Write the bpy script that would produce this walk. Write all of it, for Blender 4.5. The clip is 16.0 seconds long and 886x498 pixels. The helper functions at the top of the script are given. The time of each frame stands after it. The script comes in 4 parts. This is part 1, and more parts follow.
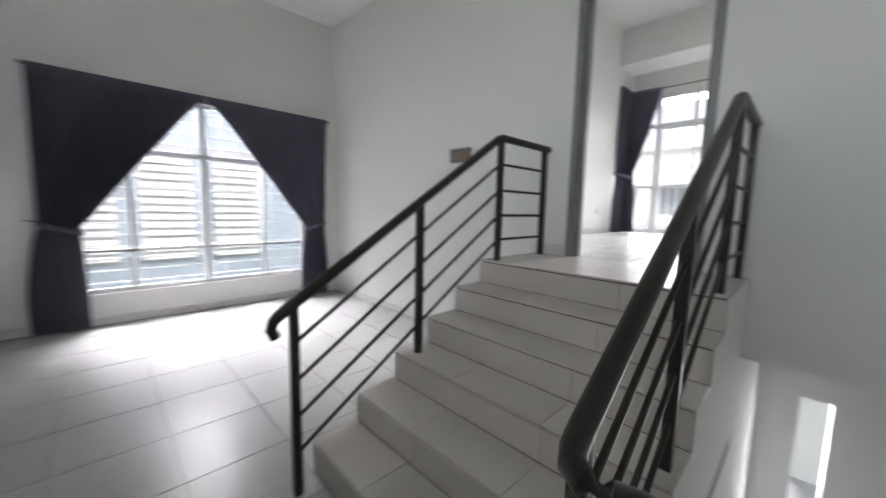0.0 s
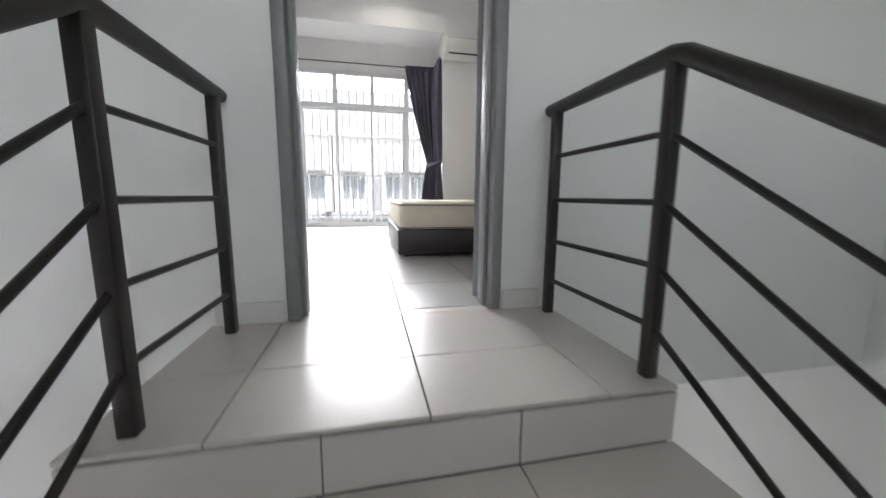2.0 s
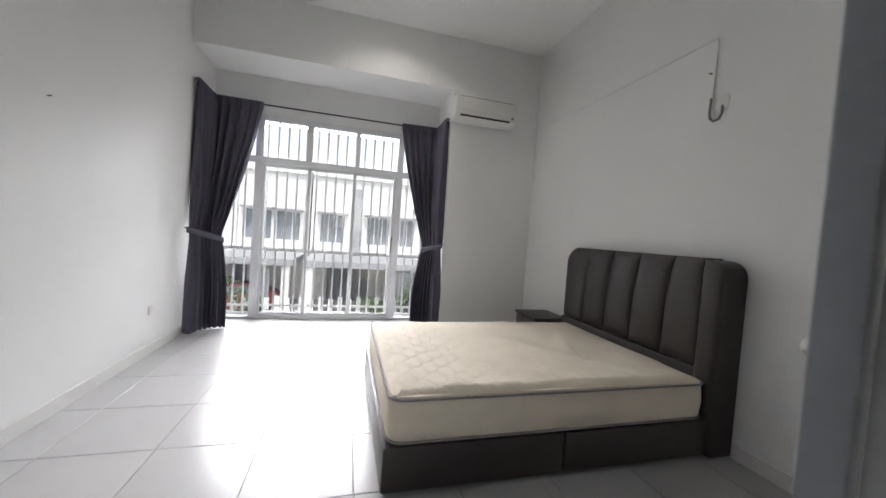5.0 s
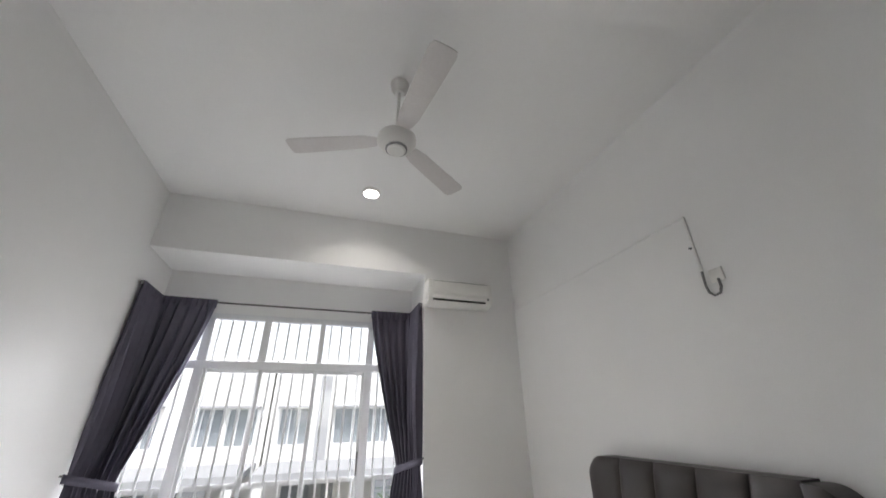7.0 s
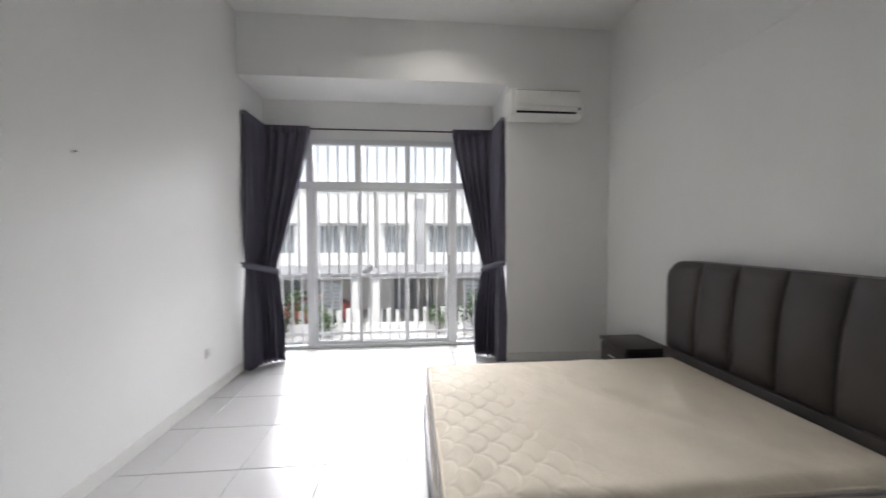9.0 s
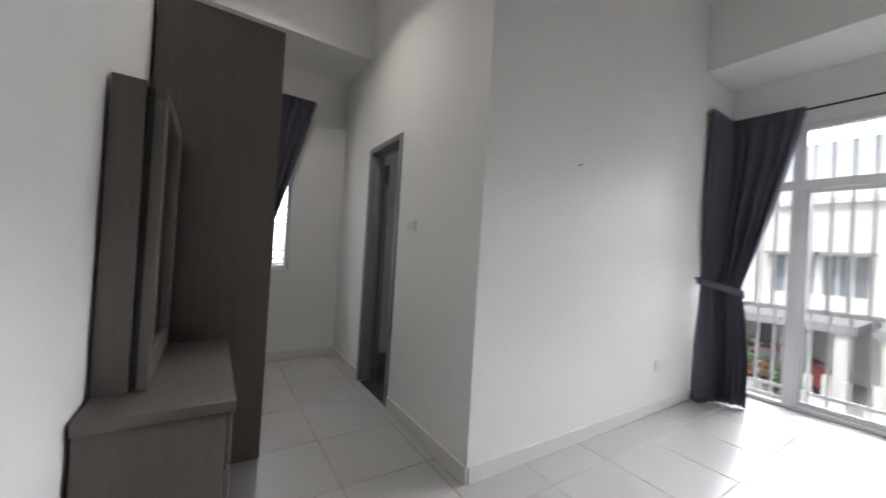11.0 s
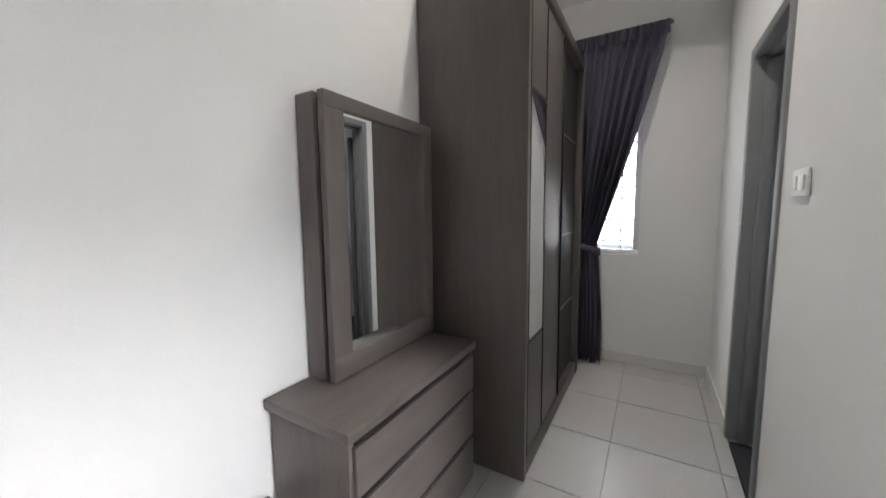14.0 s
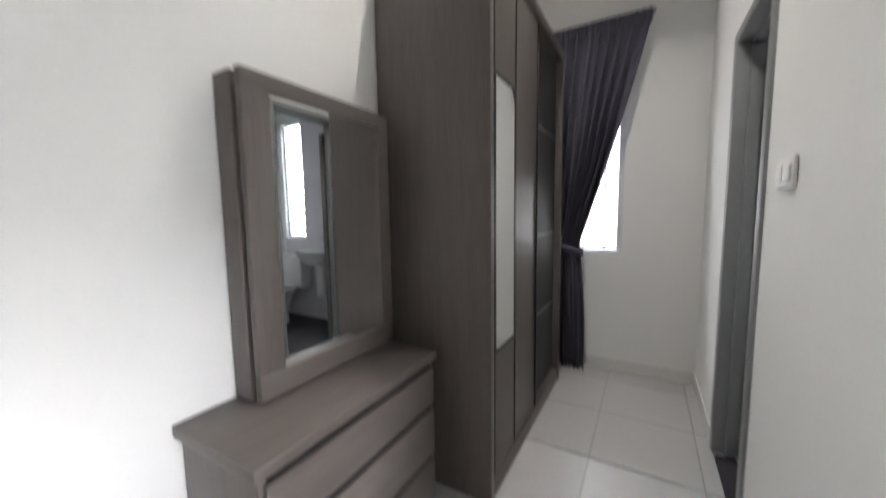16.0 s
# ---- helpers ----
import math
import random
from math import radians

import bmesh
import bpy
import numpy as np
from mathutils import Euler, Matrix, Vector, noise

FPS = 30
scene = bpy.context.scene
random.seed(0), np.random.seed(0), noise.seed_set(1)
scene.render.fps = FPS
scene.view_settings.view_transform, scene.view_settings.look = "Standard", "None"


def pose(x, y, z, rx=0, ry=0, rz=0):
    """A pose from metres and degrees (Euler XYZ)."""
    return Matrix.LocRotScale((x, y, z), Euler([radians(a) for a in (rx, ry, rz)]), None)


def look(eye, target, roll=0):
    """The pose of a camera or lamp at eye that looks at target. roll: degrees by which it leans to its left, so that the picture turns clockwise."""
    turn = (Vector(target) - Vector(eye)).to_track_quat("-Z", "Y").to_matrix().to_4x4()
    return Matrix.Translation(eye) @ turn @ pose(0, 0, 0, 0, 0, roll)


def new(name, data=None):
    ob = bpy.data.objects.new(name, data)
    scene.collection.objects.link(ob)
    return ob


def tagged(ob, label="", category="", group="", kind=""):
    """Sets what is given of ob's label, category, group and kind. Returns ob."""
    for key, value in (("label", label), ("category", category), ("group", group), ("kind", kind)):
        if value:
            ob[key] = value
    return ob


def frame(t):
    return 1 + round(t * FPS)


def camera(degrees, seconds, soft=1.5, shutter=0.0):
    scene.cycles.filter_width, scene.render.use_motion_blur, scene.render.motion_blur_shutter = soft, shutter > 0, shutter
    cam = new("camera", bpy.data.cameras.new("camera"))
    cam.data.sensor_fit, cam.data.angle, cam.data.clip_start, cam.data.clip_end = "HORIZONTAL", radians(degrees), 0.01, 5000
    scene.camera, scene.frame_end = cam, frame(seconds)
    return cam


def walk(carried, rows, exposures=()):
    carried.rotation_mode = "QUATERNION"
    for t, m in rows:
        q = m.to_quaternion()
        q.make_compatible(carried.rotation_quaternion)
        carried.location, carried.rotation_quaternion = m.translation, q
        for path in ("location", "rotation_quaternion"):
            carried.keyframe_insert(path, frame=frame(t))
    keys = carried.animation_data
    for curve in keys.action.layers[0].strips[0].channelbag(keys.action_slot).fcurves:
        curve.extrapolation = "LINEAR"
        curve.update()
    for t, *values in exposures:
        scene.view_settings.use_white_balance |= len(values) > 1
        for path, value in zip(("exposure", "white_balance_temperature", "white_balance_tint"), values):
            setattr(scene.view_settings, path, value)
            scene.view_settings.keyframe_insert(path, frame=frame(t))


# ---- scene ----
cam = camera(102.7, 16.0, soft=1.5, shutter=0.4)
PATH = [
    (0, (3.541, -2.749, 0.364), (2.119, -1.361, 0.138), 1.3),
    (0.5, (3.146, -2.546, 0.346), (2.439, -0.707, 0.003), 0.2),
    (1, (2.855, -2.2, 0.32), (2.592, -0.267, -0.123), -3.1),
    (1.5, (2.619, -1.778, 0.386), (2.801, 0.18, 0.017), -0.5),
    (2, (2.497, -1.505, 0.514), (2.908, 0.43, 0.221), 0.4),
    (2.5, (2.377, -1.197, 0.624), (2.661, 0.752, 0.277), 0.4),
    (3, (2.372, -0.95, 0.758), (2.704, 0.978, 0.343), 2.6),
    (3.5, (2.39, -0.722, 0.92), (2.688, 1.218, 0.547), 0.0),
    (3.7, (2.372, -0.632, 0.973), (2.676, 1.326, 0.71), 2.0),
    (5.8, (2.612, 0.215, 1.263), (3.248, 2.11, 1.189), 1.3),
    (6, (2.612, 0.265, 1.284), (3.263, 2.154, 1.199), 0.6),
    (6.5, (2.645, 0.347, 1.356), (3.268, 2.206, 1.751), -1.6),
    (7, (2.644, 0.359, 1.424), (3.218, 2.07, 2.287), -0.9),
    (7.5, (2.65, 0.355, 1.453), (3.202, 2.044, 2.371), -2.5),
    (8, (2.671, 0.375, 1.401), (3.247, 2.27, 1.677), -2.8),
    (8.5, (2.706, 0.406, 1.337), (3.208, 2.341, 1.267), -1.4),
    (9, (2.667, 0.388, 1.351), (2.84, 2.379, 1.278), -0.1),
    (9.5, (2.593, 0.345, 1.375), (2.213, 2.307, 1.305), -0.3),
    (10, (2.497, 0.383, 1.24), (1.584, 2.162, 1.264), 0.4),
    (10.2, (2.475, 0.37, 1.183), (1.364, 2.031, 1.254), 1.3),
    (12.3, (2.213, 0.776, 1.242), (0.233, 0.935, 1.011), 1.7),
    (12.5, (2.187, 0.842, 1.253), (0.2, 0.871, 1.029), 1.9),
    (13, (2.045, 0.953, 1.231), (0.083, 0.65, 0.983), 0.7),
    (13.5, (1.852, 1.044, 1.236), (-0.066, 0.529, 1.002), -1.7),
    (14, (1.755, 1.186, 1.27), (0.044, 0.172, 1.061), -0.7),
    (14.5, (1.696, 1.237, 1.291), (-0.001, 0.179, 1.341), -2.0),
    (15, (1.694, 1.269, 1.361), (0.075, 0.247, 1.94), 0.7),
    (15.5, (1.677, 1.288, 1.362), (0.03, 0.253, 1.827), -0.7),
    (16, (1.553, 1.249, 1.251), (-0.172, 0.257, 1.051), -0.9),
]
walk(cam, [(t, look(eye, target, roll)) for t, eye, target, roll in PATH],
     [(0, 1.2), (1.0, 1.35), (2.5, 1.35), (3.7, 1.2), (5.8, 0.75), (6.5, 0.95), (7.0, 1.15), (7.5, 1.15), (8.5, 0.85), (9.5, 0.75), (10.2, 0.65), (12.3, 1.1), (14, 1.4), (16, 1.6)])

# ---- world and light ----
XE_OUT = -1.456 - 0.19
world = bpy.data.worlds.new("sky")
scene.world = world
world.use_nodes = True
wn = world.node_tree.nodes
sky = wn.new("ShaderNodeTexSky")
sky.sky_type = "NISHITA"
sky.sun_disc = False
sky.sun_elevation, sky.sun_rotation = radians(60), radians(180)
wn["Background"].inputs["Strength"].default_value = 0.18
haze = wn.new("ShaderNodeHueSaturation")
haze.inputs["Saturation"].default_value = 0.3
world.node_tree.links.new(sky.outputs[0], haze.inputs["Color"])
world.node_tree.links.new(haze.outputs[0], wn["Background"].inputs["Color"])


def lamp(name, kind, m, power, color=(1, 1, 1), size=None, spread=180):
    d = bpy.data.lights.new(name, kind)
    d.energy, d.color = power, color
    if kind == "AREA":
        d.shape, d.size, d.size_y = "RECTANGLE", size[0], size[1]
        d.spread = radians(spread)
    if kind == "SUN":
        d.angle = radians(12)
    ob = new(name, d)
    ob.matrix_world = m
    return ob


lamp("sun", "SUN", look((0, -25, 45), (0, 0, 0)), 2.4, (1, 0.98, 0.95))
lamp("bay_skylight", "AREA", look((2.3, 14.0, 6.05), (2.4, 1.6, 1.0)), 2350, (0.95, 0.955, 1), (9.0, 2.6))
lamp("hall_skylight", "AREA", look((-3.6, -2.2, 3.7), (1.2, -1.9, -0.3)), 280, (0.97, 0.95, 1), (1.6, 2.2), 75)
lamp("passage_skylight", "AREA", look((XE_OUT, 0.86, 1.5), (2, 0.8, 0.8)), 4.5, (0.97, 0.965, 1), (0.42, 1.1))
lamp("bath_skylight", "AREA", look((XE_OUT, 3.2, 1.7), (2, 3.0, 1.2)), 20, (0.95, 0.97, 1), (0.5, 1.5))

# added fill light behind the camera, shining in through the rear wall opening
lamp("hall_rear_fill", "AREA", look((3.2, -3.7, 2.2), (2.7, 0.0, 0.3)), 1.4, (1, 0.98, 0.96), (2.3, 1.8))
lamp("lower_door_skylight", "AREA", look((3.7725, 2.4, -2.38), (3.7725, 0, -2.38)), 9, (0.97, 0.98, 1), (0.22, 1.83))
for name, spot, power, wide in (("bedroom_downlight_glow", (2.92, 3.48, 3.5), 2.4, 140), ("passage_downlight_glow", (-0.05, 0.76, 3.5), 5.2, 115)):
    lamp(name, "AREA", look(spot, (spot[0], spot[1] + 0.001, 0)), power, (1, 0.95, 0.89), (0.13, 0.13), wide)

# ---- materials ----


def mat(name, color, rough=0.5, metal=0.0, vary=0.06, scale=6.0, fine=60.0, bump=0.15, rvar=0.03, stretch=(1, 1, 1), spread=0.0, emit=0.0, coat=0.0):
    m = bpy.data.materials.new(name)
    m.use_nodes = True
    nt = m.node_tree
    b = nt.nodes["Principled BSDF"]
    co = nt.nodes.new("ShaderNodeTexCoord")
    mp = nt.nodes.new("ShaderNodeMapping")
    mp.inputs["Scale"].default_value = stretch
    nt.links.new(co.outputs["Object"], mp.inputs["Vector"])
    n1, n2 = nt.nodes.new("ShaderNodeTexNoise"), nt.nodes.new("ShaderNodeTexNoise")
    n1.inputs["Scale"].default_value, n2.inputs["Scale"].default_value = scale, fine
    n1.inputs["Detail"].default_value = 5
    for n in (n1, n2):
        nt.links.new(mp.outputs[0], n.inputs["Vector"])
    add = nt.nodes.new("ShaderNodeMath")
    add.operation = "ADD"
    nt.links.new(n1.outputs[0], add.inputs[0])
    nt.links.new(n2.outputs[0], add.inputs[1])
    rng = nt.nodes.new("ShaderNodeMapRange")
    rng.inputs["From Min"].default_value, rng.inputs["From Max"].default_value = 0.6, 1.4
    rng.inputs["To Min"].default_value, rng.inputs["To Max"].default_value = 1 - vary, 1 + vary
    nt.links.new(add.outputs[0], rng.inputs["Value"])
    val = rng.outputs[0]
    if spread:
        inf = nt.nodes.new("ShaderNodeObjectInfo")
        r2 = nt.nodes.new("ShaderNodeMapRange")
        r2.inputs["To Min"].default_value, r2.inputs["To Max"].default_value = 1 - spread, 1 + spread
        nt.links.new(inf.outputs["Random"], r2.inputs["Value"])
        mu = nt.nodes.new("ShaderNodeMath")
        mu.operation = "MULTIPLY"
        nt.links.new(val, mu.inputs[0])
        nt.links.new(r2.outputs[0], mu.inputs[1])
        val = mu.outputs[0]
    hsv = nt.nodes.new("ShaderNodeHueSaturation")
    hsv.inputs["Color"].default_value = (*color, 1)
    nt.links.new(val, hsv.inputs["Value"])
    nt.links.new(hsv.outputs[0], b.inputs["Base Color"])
    rr = nt.nodes.new("ShaderNodeMapRange")
    rr.inputs["To Min"].default_value, rr.inputs["To Max"].default_value = max(rough - rvar, 0.02), rough + rvar
    nt.links.new(n1.outputs[0], rr.inputs["Value"])
    nt.links.new(rr.outputs[0], b.inputs["Roughness"])
    b.inputs["Metallic"].default_value = metal
    b.inputs["Coat Weight"].default_value = coat
    if bump:
        bp = nt.nodes.new("ShaderNodeBump")
        bp.inputs["Strength"].default_value, bp.inputs["Distance"].default_value = bump, 0.002
        nt.links.new(n2.outputs[0], bp.inputs["Height"])
        nt.links.new(bp.outputs[0], b.inputs["Normal"])
    if emit:
        b.inputs["Emission Color"].default_value = (1, 0.97, 0.92, 1)
        b.inputs["Emission Strength"].default_value = emit
    return m


WALL = mat("wall_paint", (0.815, 0.812, 0.8), 0.75, vary=0.025, scale=1.3, fine=140, bump=0.12)
CEIL = mat("ceiling_paint", (0.83, 0.827, 0.815), 0.85, vary=0.02, scale=1.1, fine=90, bump=0.08)
TILE = mat("floor_tile", (0.44, 0.433, 0.428), 0.25, vary=0.012, scale=1.2, fine=30, bump=0, spread=0.02, rvar=0.004)
STILE = mat("stair_tile", (0.62, 0.575, 0.545), 0.27, vary=0.014, scale=1.5, fine=30, bump=0, spread=0.03, rvar=0.004)
JOINT = mat("dark_stair_joint", (0.13, 0.11, 0.1), 0.9, vary=0.1)
GROUT = mat("grout", (0.3, 0.29, 0.28), 0.9, vary=0.1, scale=12, fine=120)
SKIRT = mat("skirting_tile", (0.7, 0.69, 0.67), 0.3, vary=0.03, scale=5)
RAIL = mat("rail_paint", (0.022, 0.017, 0.016), 0.38, vary=0.2, scale=9, fine=90, bump=0.12)
FRAME = mat("door_frame_paint", (0.23, 0.235, 0.24), 0.42, vary=0.08, scale=5, fine=60, bump=0.1)
LEAF = mat("door_leaf_paint", (0.25, 0.26, 0.285), 0.4, vary=0.06, scale=5, fine=50)
DARKLEAF = mat("dark_door_leaf", (0.13, 0.125, 0.125), 0.45, vary=0.1, scale=5, fine=50)
WOOD = mat("grey_oak_laminate", (0.115, 0.098, 0.09), 0.42, vary=0.17, scale=9, fine=55, bump=0.12, stretch=(2.5, 2.5, 0.16))
WOODH = mat("grey_oak_laminate_level", (0.115, 0.098, 0.09), 0.42, vary=0.17, scale=9, fine=55, bump=0.12, stretch=(0.16, 2.5, 2.5))
# black of handles, trims and feet; also the shade painted into gaps
BLACK = mat("black_parts_and_gap_shade", (0.012, 0.011, 0.011), 0.5, vary=0.15)
CURT = mat("curtain_cloth", (0.115, 0.107, 0.145), 0.85, vary=0.18, scale=10, fine=220, bump=0.4, stretch=(1, 1, 0.3))
LEATHER = mat("dark_leather", (0.036, 0.028, 0.026), 0.38, vary=0.18, scale=8, fine=160, bump=0.35)
MATT = mat("mattress_cloth", (0.71, 0.63, 0.51), 0.85, vary=0.09, scale=5, fine=170, bump=0.3)
PIPE = mat("mattress_piping", (0.27, 0.25, 0.24), 0.8)
ALU = mat("white_aluminium", (0.74, 0.75, 0.76), 0.35, vary=0.04, scale=6)
PLAST = mat("white_plastic", (0.76, 0.75, 0.72), 0.4, vary=0.03, scale=4)
BLADE = mat("fan_blade_paint", (0.6, 0.575, 0.56), 0.5, vary=0.05)
GRILLE = mat("grille_paint", (0.8, 0.8, 0.8), 0.45, vary=0.05)
GREY = mat("grey_plastic", (0.2, 0.2, 0.2), 0.5)
CHROME = mat("brushed_metal", (0.55, 0.53, 0.5), 0.28, metal=1.0, vary=0.06)
GLOW = mat("lamp_diffuser", (0.9, 0.9, 0.88), 0.5, emit=9.0)
TAG = mat("brown_wood_plate", (0.2, 0.155, 0.13), 0.5, vary=0.25, stretch=(0.3, 1, 3))
BTILE = mat("bath_wall_tile", (0.66, 0.64, 0.68), 0.2, vary=0.04)
BFLOOR = mat("bath_floor_tile", (0.035, 0.033, 0.038), 0.4, vary=0.2)
CERAMIC = mat("white_ceramic", (0.8, 0.8, 0.79), 0.12, vary=0.02, bump=0)
RENDER = mat("facade_paint", (0.78, 0.77, 0.75), 0.85, vary=0.06, scale=0.8, fine=8)
FGREY = mat("facade_grey_paint", (0.36, 0.36, 0.37), 0.85, vary=0.08, scale=0.8, fine=8)
ROOF = mat("concrete_roof", (0.3, 0.29, 0.28), 0.9, vary=0.15, scale=1.5, fine=20)
ASPH = mat("road_asphalt", (0.06, 0.06, 0.062), 0.9, vary=0.2, scale=1, fine=40, bump=0.4)
PAVE = mat("pale_concrete", (0.45, 0.44, 0.42), 0.9, vary=0.12, scale=0.7, fine=20, bump=0.3)
GRASS = mat("grass", (0.07, 0.11, 0.035), 0.95, vary=0.35, scale=2, fine=30)
FOL = mat("leaf_green", (0.07, 0.12, 0.04), 0.7, vary=0.35, scale=6, fine=30)
BARK = mat("bark", (0.12, 0.09, 0.07), 0.9, vary=0.25)
NBLUE = mat("blue_grey_facade", (0.36, 0.4, 0.46), 0.85, vary=0.06, scale=0.8, fine=8)
REDCAR = mat("red_car_paint", (0.5, 0.1, 0.09), 0.3, vary=0.04, coat=0.6, bump=0)
DGLASS = mat("dark_window_glass", (0.26, 0.28, 0.3), 0.12, vary=0.1, bump=0)
RUBBER = mat("rubber", (0.02, 0.02, 0.02), 0.8)
LOUVRE = mat("frosted_louvre_glass", (0.6, 0.68, 0.68), 0.3, vary=0.06)

MIRROR = bpy.data.materials.new("mirror_glass")
MIRROR.use_nodes = True
mb = MIRROR.node_tree.nodes["Principled BSDF"]
mb.inputs["Base Color"].default_value = (0.86, 0.88, 0.87, 1)
mb.inputs["Metallic"].default_value, mb.inputs["Roughness"].default_value = 1.0, 0.015
GLASS = bpy.data.materials.new("window_glass")
GLASS.use_nodes = True
gb = GLASS.node_tree.nodes["Principled BSDF"]
gb.inputs["Roughness"].default_value, gb.inputs["IOR"].default_value = 0.0, 1.45
gb.inputs["Transmission Weight"].default_value = 1.0

# ---- mesh helpers ----


def bm_box(bm, x0, y0, z0, x1, y1, z1, bevel=0.0):
    r = bmesh.ops.create_cube(bm, size=1)
    vs = r["verts"]
    bmesh.ops.scale(bm, vec=(x1 - x0, y1 - y0, z1 - z0), verts=vs)
    bmesh.ops.translate(bm, vec=((x0 + x1) / 2, (y0 + y1) / 2, (z0 + z1) / 2), verts=vs)
    if bevel:
        es = list({e for v in vs for e in v.link_edges})
        bmesh.ops.bevel(bm, geom=es, offset=bevel, segments=2, affect="EDGES", profile=0.5)


def bm_tube(bm, a, b, r, n=12, r2=None):
    a, b = Vector(a), Vector(b)
    d = b - a
    m = Matrix.Translation((a + b) / 2) @ d.to_track_quat("Z", "Y").to_matrix().to_4x4()
    bmesh.ops.create_cone(bm, cap_ends=True, segments=n, radius1=r, radius2=r if r2 is None else r2, depth=d.length, matrix=m)


def bm_path(bm, pts, r, n=12):
    """A bent tube through the points."""
    pts = [Vector(p) for p in pts]
    rings = []
    up = Vector((1, 0, 0))
    for i, p in enumerate(pts):
        d = (pts[min(i + 1, len(pts) - 1)] - pts[max(i - 1, 0)]).normalized()
        s = d.cross(up)
        if s.length < 0.1:
            s = d.cross(Vector((0, 1, 0)))
        s.normalize()
        w = s.cross(d).normalized()
        rings.append([bm.verts.new(p + r * (math.cos(2 * math.pi * k / n) * s + math.sin(2 * math.pi * k / n) * w)) for k in range(n)])
    for a, b in zip(rings, rings[1:]):
        for k in range(n):
            bm.faces.new((a[k], a[(k + 1) % n], b[(k + 1) % n], b[k]))
    bm.faces.new(rings[0])
    bm.faces.new(rings[-1][::-1])


def mesh_of(name, bm, material, smooth=False):
    bmesh.ops.recalc_face_normals(bm, faces=bm.faces)
    me = bpy.data.meshes.new(name)
    bm.to_mesh(me)
    bm.free()
    me.materials.append(material)
    if smooth:
        for p in me.polygons:
            p.use_smooth = True
        me.set_sharp_from_angle(angle=radians(40))
    return me


def part(name, bm, material, parent=None, label="", smooth=False):
    ob = new(name, mesh_of(name, bm, material, smooth))
    if parent is not None:
        ob.parent = parent
    if label:
        ob["label"] = label
    return ob


def box(name, material, parent, x0, y0, z0, x1, y1, z1, bevel=0.0, label=""):
    bm = bmesh.new()
    bm_box(bm, x0, y0, z0, x1, y1, z1, bevel)
    return part(name, bm, material, parent, label, smooth=bevel > 0)


def tube(name, material, parent, a, b, r, n=14, label="", r2=None):
    bm = bmesh.new()
    bm_tube(bm, a, b, r, n, r2)
    return part(name, bm, material, parent, label, smooth=True)


def thing(name, label, category, group="", at=(0, 0, 0)):
    e = new(name)
    e.location = at
    e.empty_display_size = 0.1
    return tagged(e, label, category, group)


def structure(name, boxes, material, label, category):
    bm = bmesh.new()
    for b in boxes:
        bm_box(bm, *b)
    return tagged(part(name, bm, material), label, category, kind="structure")


def lathe(bm, profile, centre, n=24, sx=1.0, sy=1.0):
    cx, cy, cz = centre
    rings = [[bm.verts.new((cx + r * sx * math.cos(2 * math.pi * k / n), cy + r * sy * math.sin(2 * math.pi * k / n), cz + z)) for k in range(n)] for r, z in profile]
    for a, b in zip(rings, rings[1:]):
        for k in range(n):
            bm.faces.new((a[k], a[(k + 1) % n], b[(k + 1) % n], b[k]))
    bm.faces.new(rings[0][::-1])
    bm.faces.new(rings[-1])


# ---- the shell of the house ----
HF = -0.99           # hall floor
R = 0.165            # riser
CH = 3.55            # ceiling of bedroom
XL, XR = 0.958, 4.8  # bedroom side walls
YD, YB, YW = 0.15, 4.09, 4.73
XE = -1.456          # end wall of the dressing passage
DX0, DX1, DH = 2.166, 3.087, 2.1

structure("wall_stair", [(-1.756, 0, HF, DX0, YD, CH), (DX1, 0, HF, 3.329, YD, CH), (3.329, 0, -3 * R, 5.5, YD, CH), (DX0, 0, DH, DX1, YD, CH), (DX0, 0, HF, DX1, YD, -0.06)], WALL,
          "white painted wall with the bedroom doorway", "wall")
structure("wall_bedroom_side", [(XR, YD, -0.1, XR + 0.15, YB, CH)], WALL, "plain white painted wall behind the bed", "wall")
structure("wall_front", [(3.668, YB, -3.3, XR + 0.15, YB + 0.15, CH), (3.668, YB + 0.15, -3.3, 3.818, YW + 0.15, CH)], WALL,
          "white painted wall beside the window bay", "wall")
structure("beam_bay", [(XL, YB, 2.945, 3.668, YW, CH)], WALL, "white painted beam and soffit over the window bay", "beam")
structure("wall_bay_head", [(XL, YW, 2.5, 3.668, YW + 0.15, CH)], WALL, "white painted wall over the bay window", "wall")
structure("wall_bedroom_left", [(XL - 0.15, 1.59, -0.1, XL, YW + 0.15, CH)], WALL, "plain white painted bedroom wall", "wall")
structure("wall_passage", [(XE, 1.59, -0.1, -0.63, 1.7, CH), (-0.06, 1.59, -0.1, XL - 0.15, 1.7, CH), (-0.63, 1.59, 2.02, -0.06, 1.7, CH), (-0.63, 1.59, -0.1, -0.06, 1.7, -0.045)], WALL,
          "white painted passage wall with the bathroom doorway", "wall")
structure("wall_end", [(XE - 0.15, YD, -0.1, XE, 0.3, CH), (XE - 0.15, 0.3, -0.1, XE, 1.09, 0.905), (XE - 0.15, 0.3, 2.35, XE, 1.09, CH), (XE - 0.15, 1.09, -0.1, XE, 3.02, CH),
                       (XE - 0.15, 3.02, -0.1, XE, 3.4, 0.97), (XE - 0.15, 3.02, 2.4, XE, 3.4, CH), (XE - 0.15, 3.4, -0.1, XE, 3.5, CH)], WALL,
          "white painted outer wall with two windows", "wall")
structure("wall_bath_far", [(XE - 0.15, 3.5, -0.1, XL - 0.15, 3.6, CH)], WALL, "plain white wall of the bathroom", "wall")
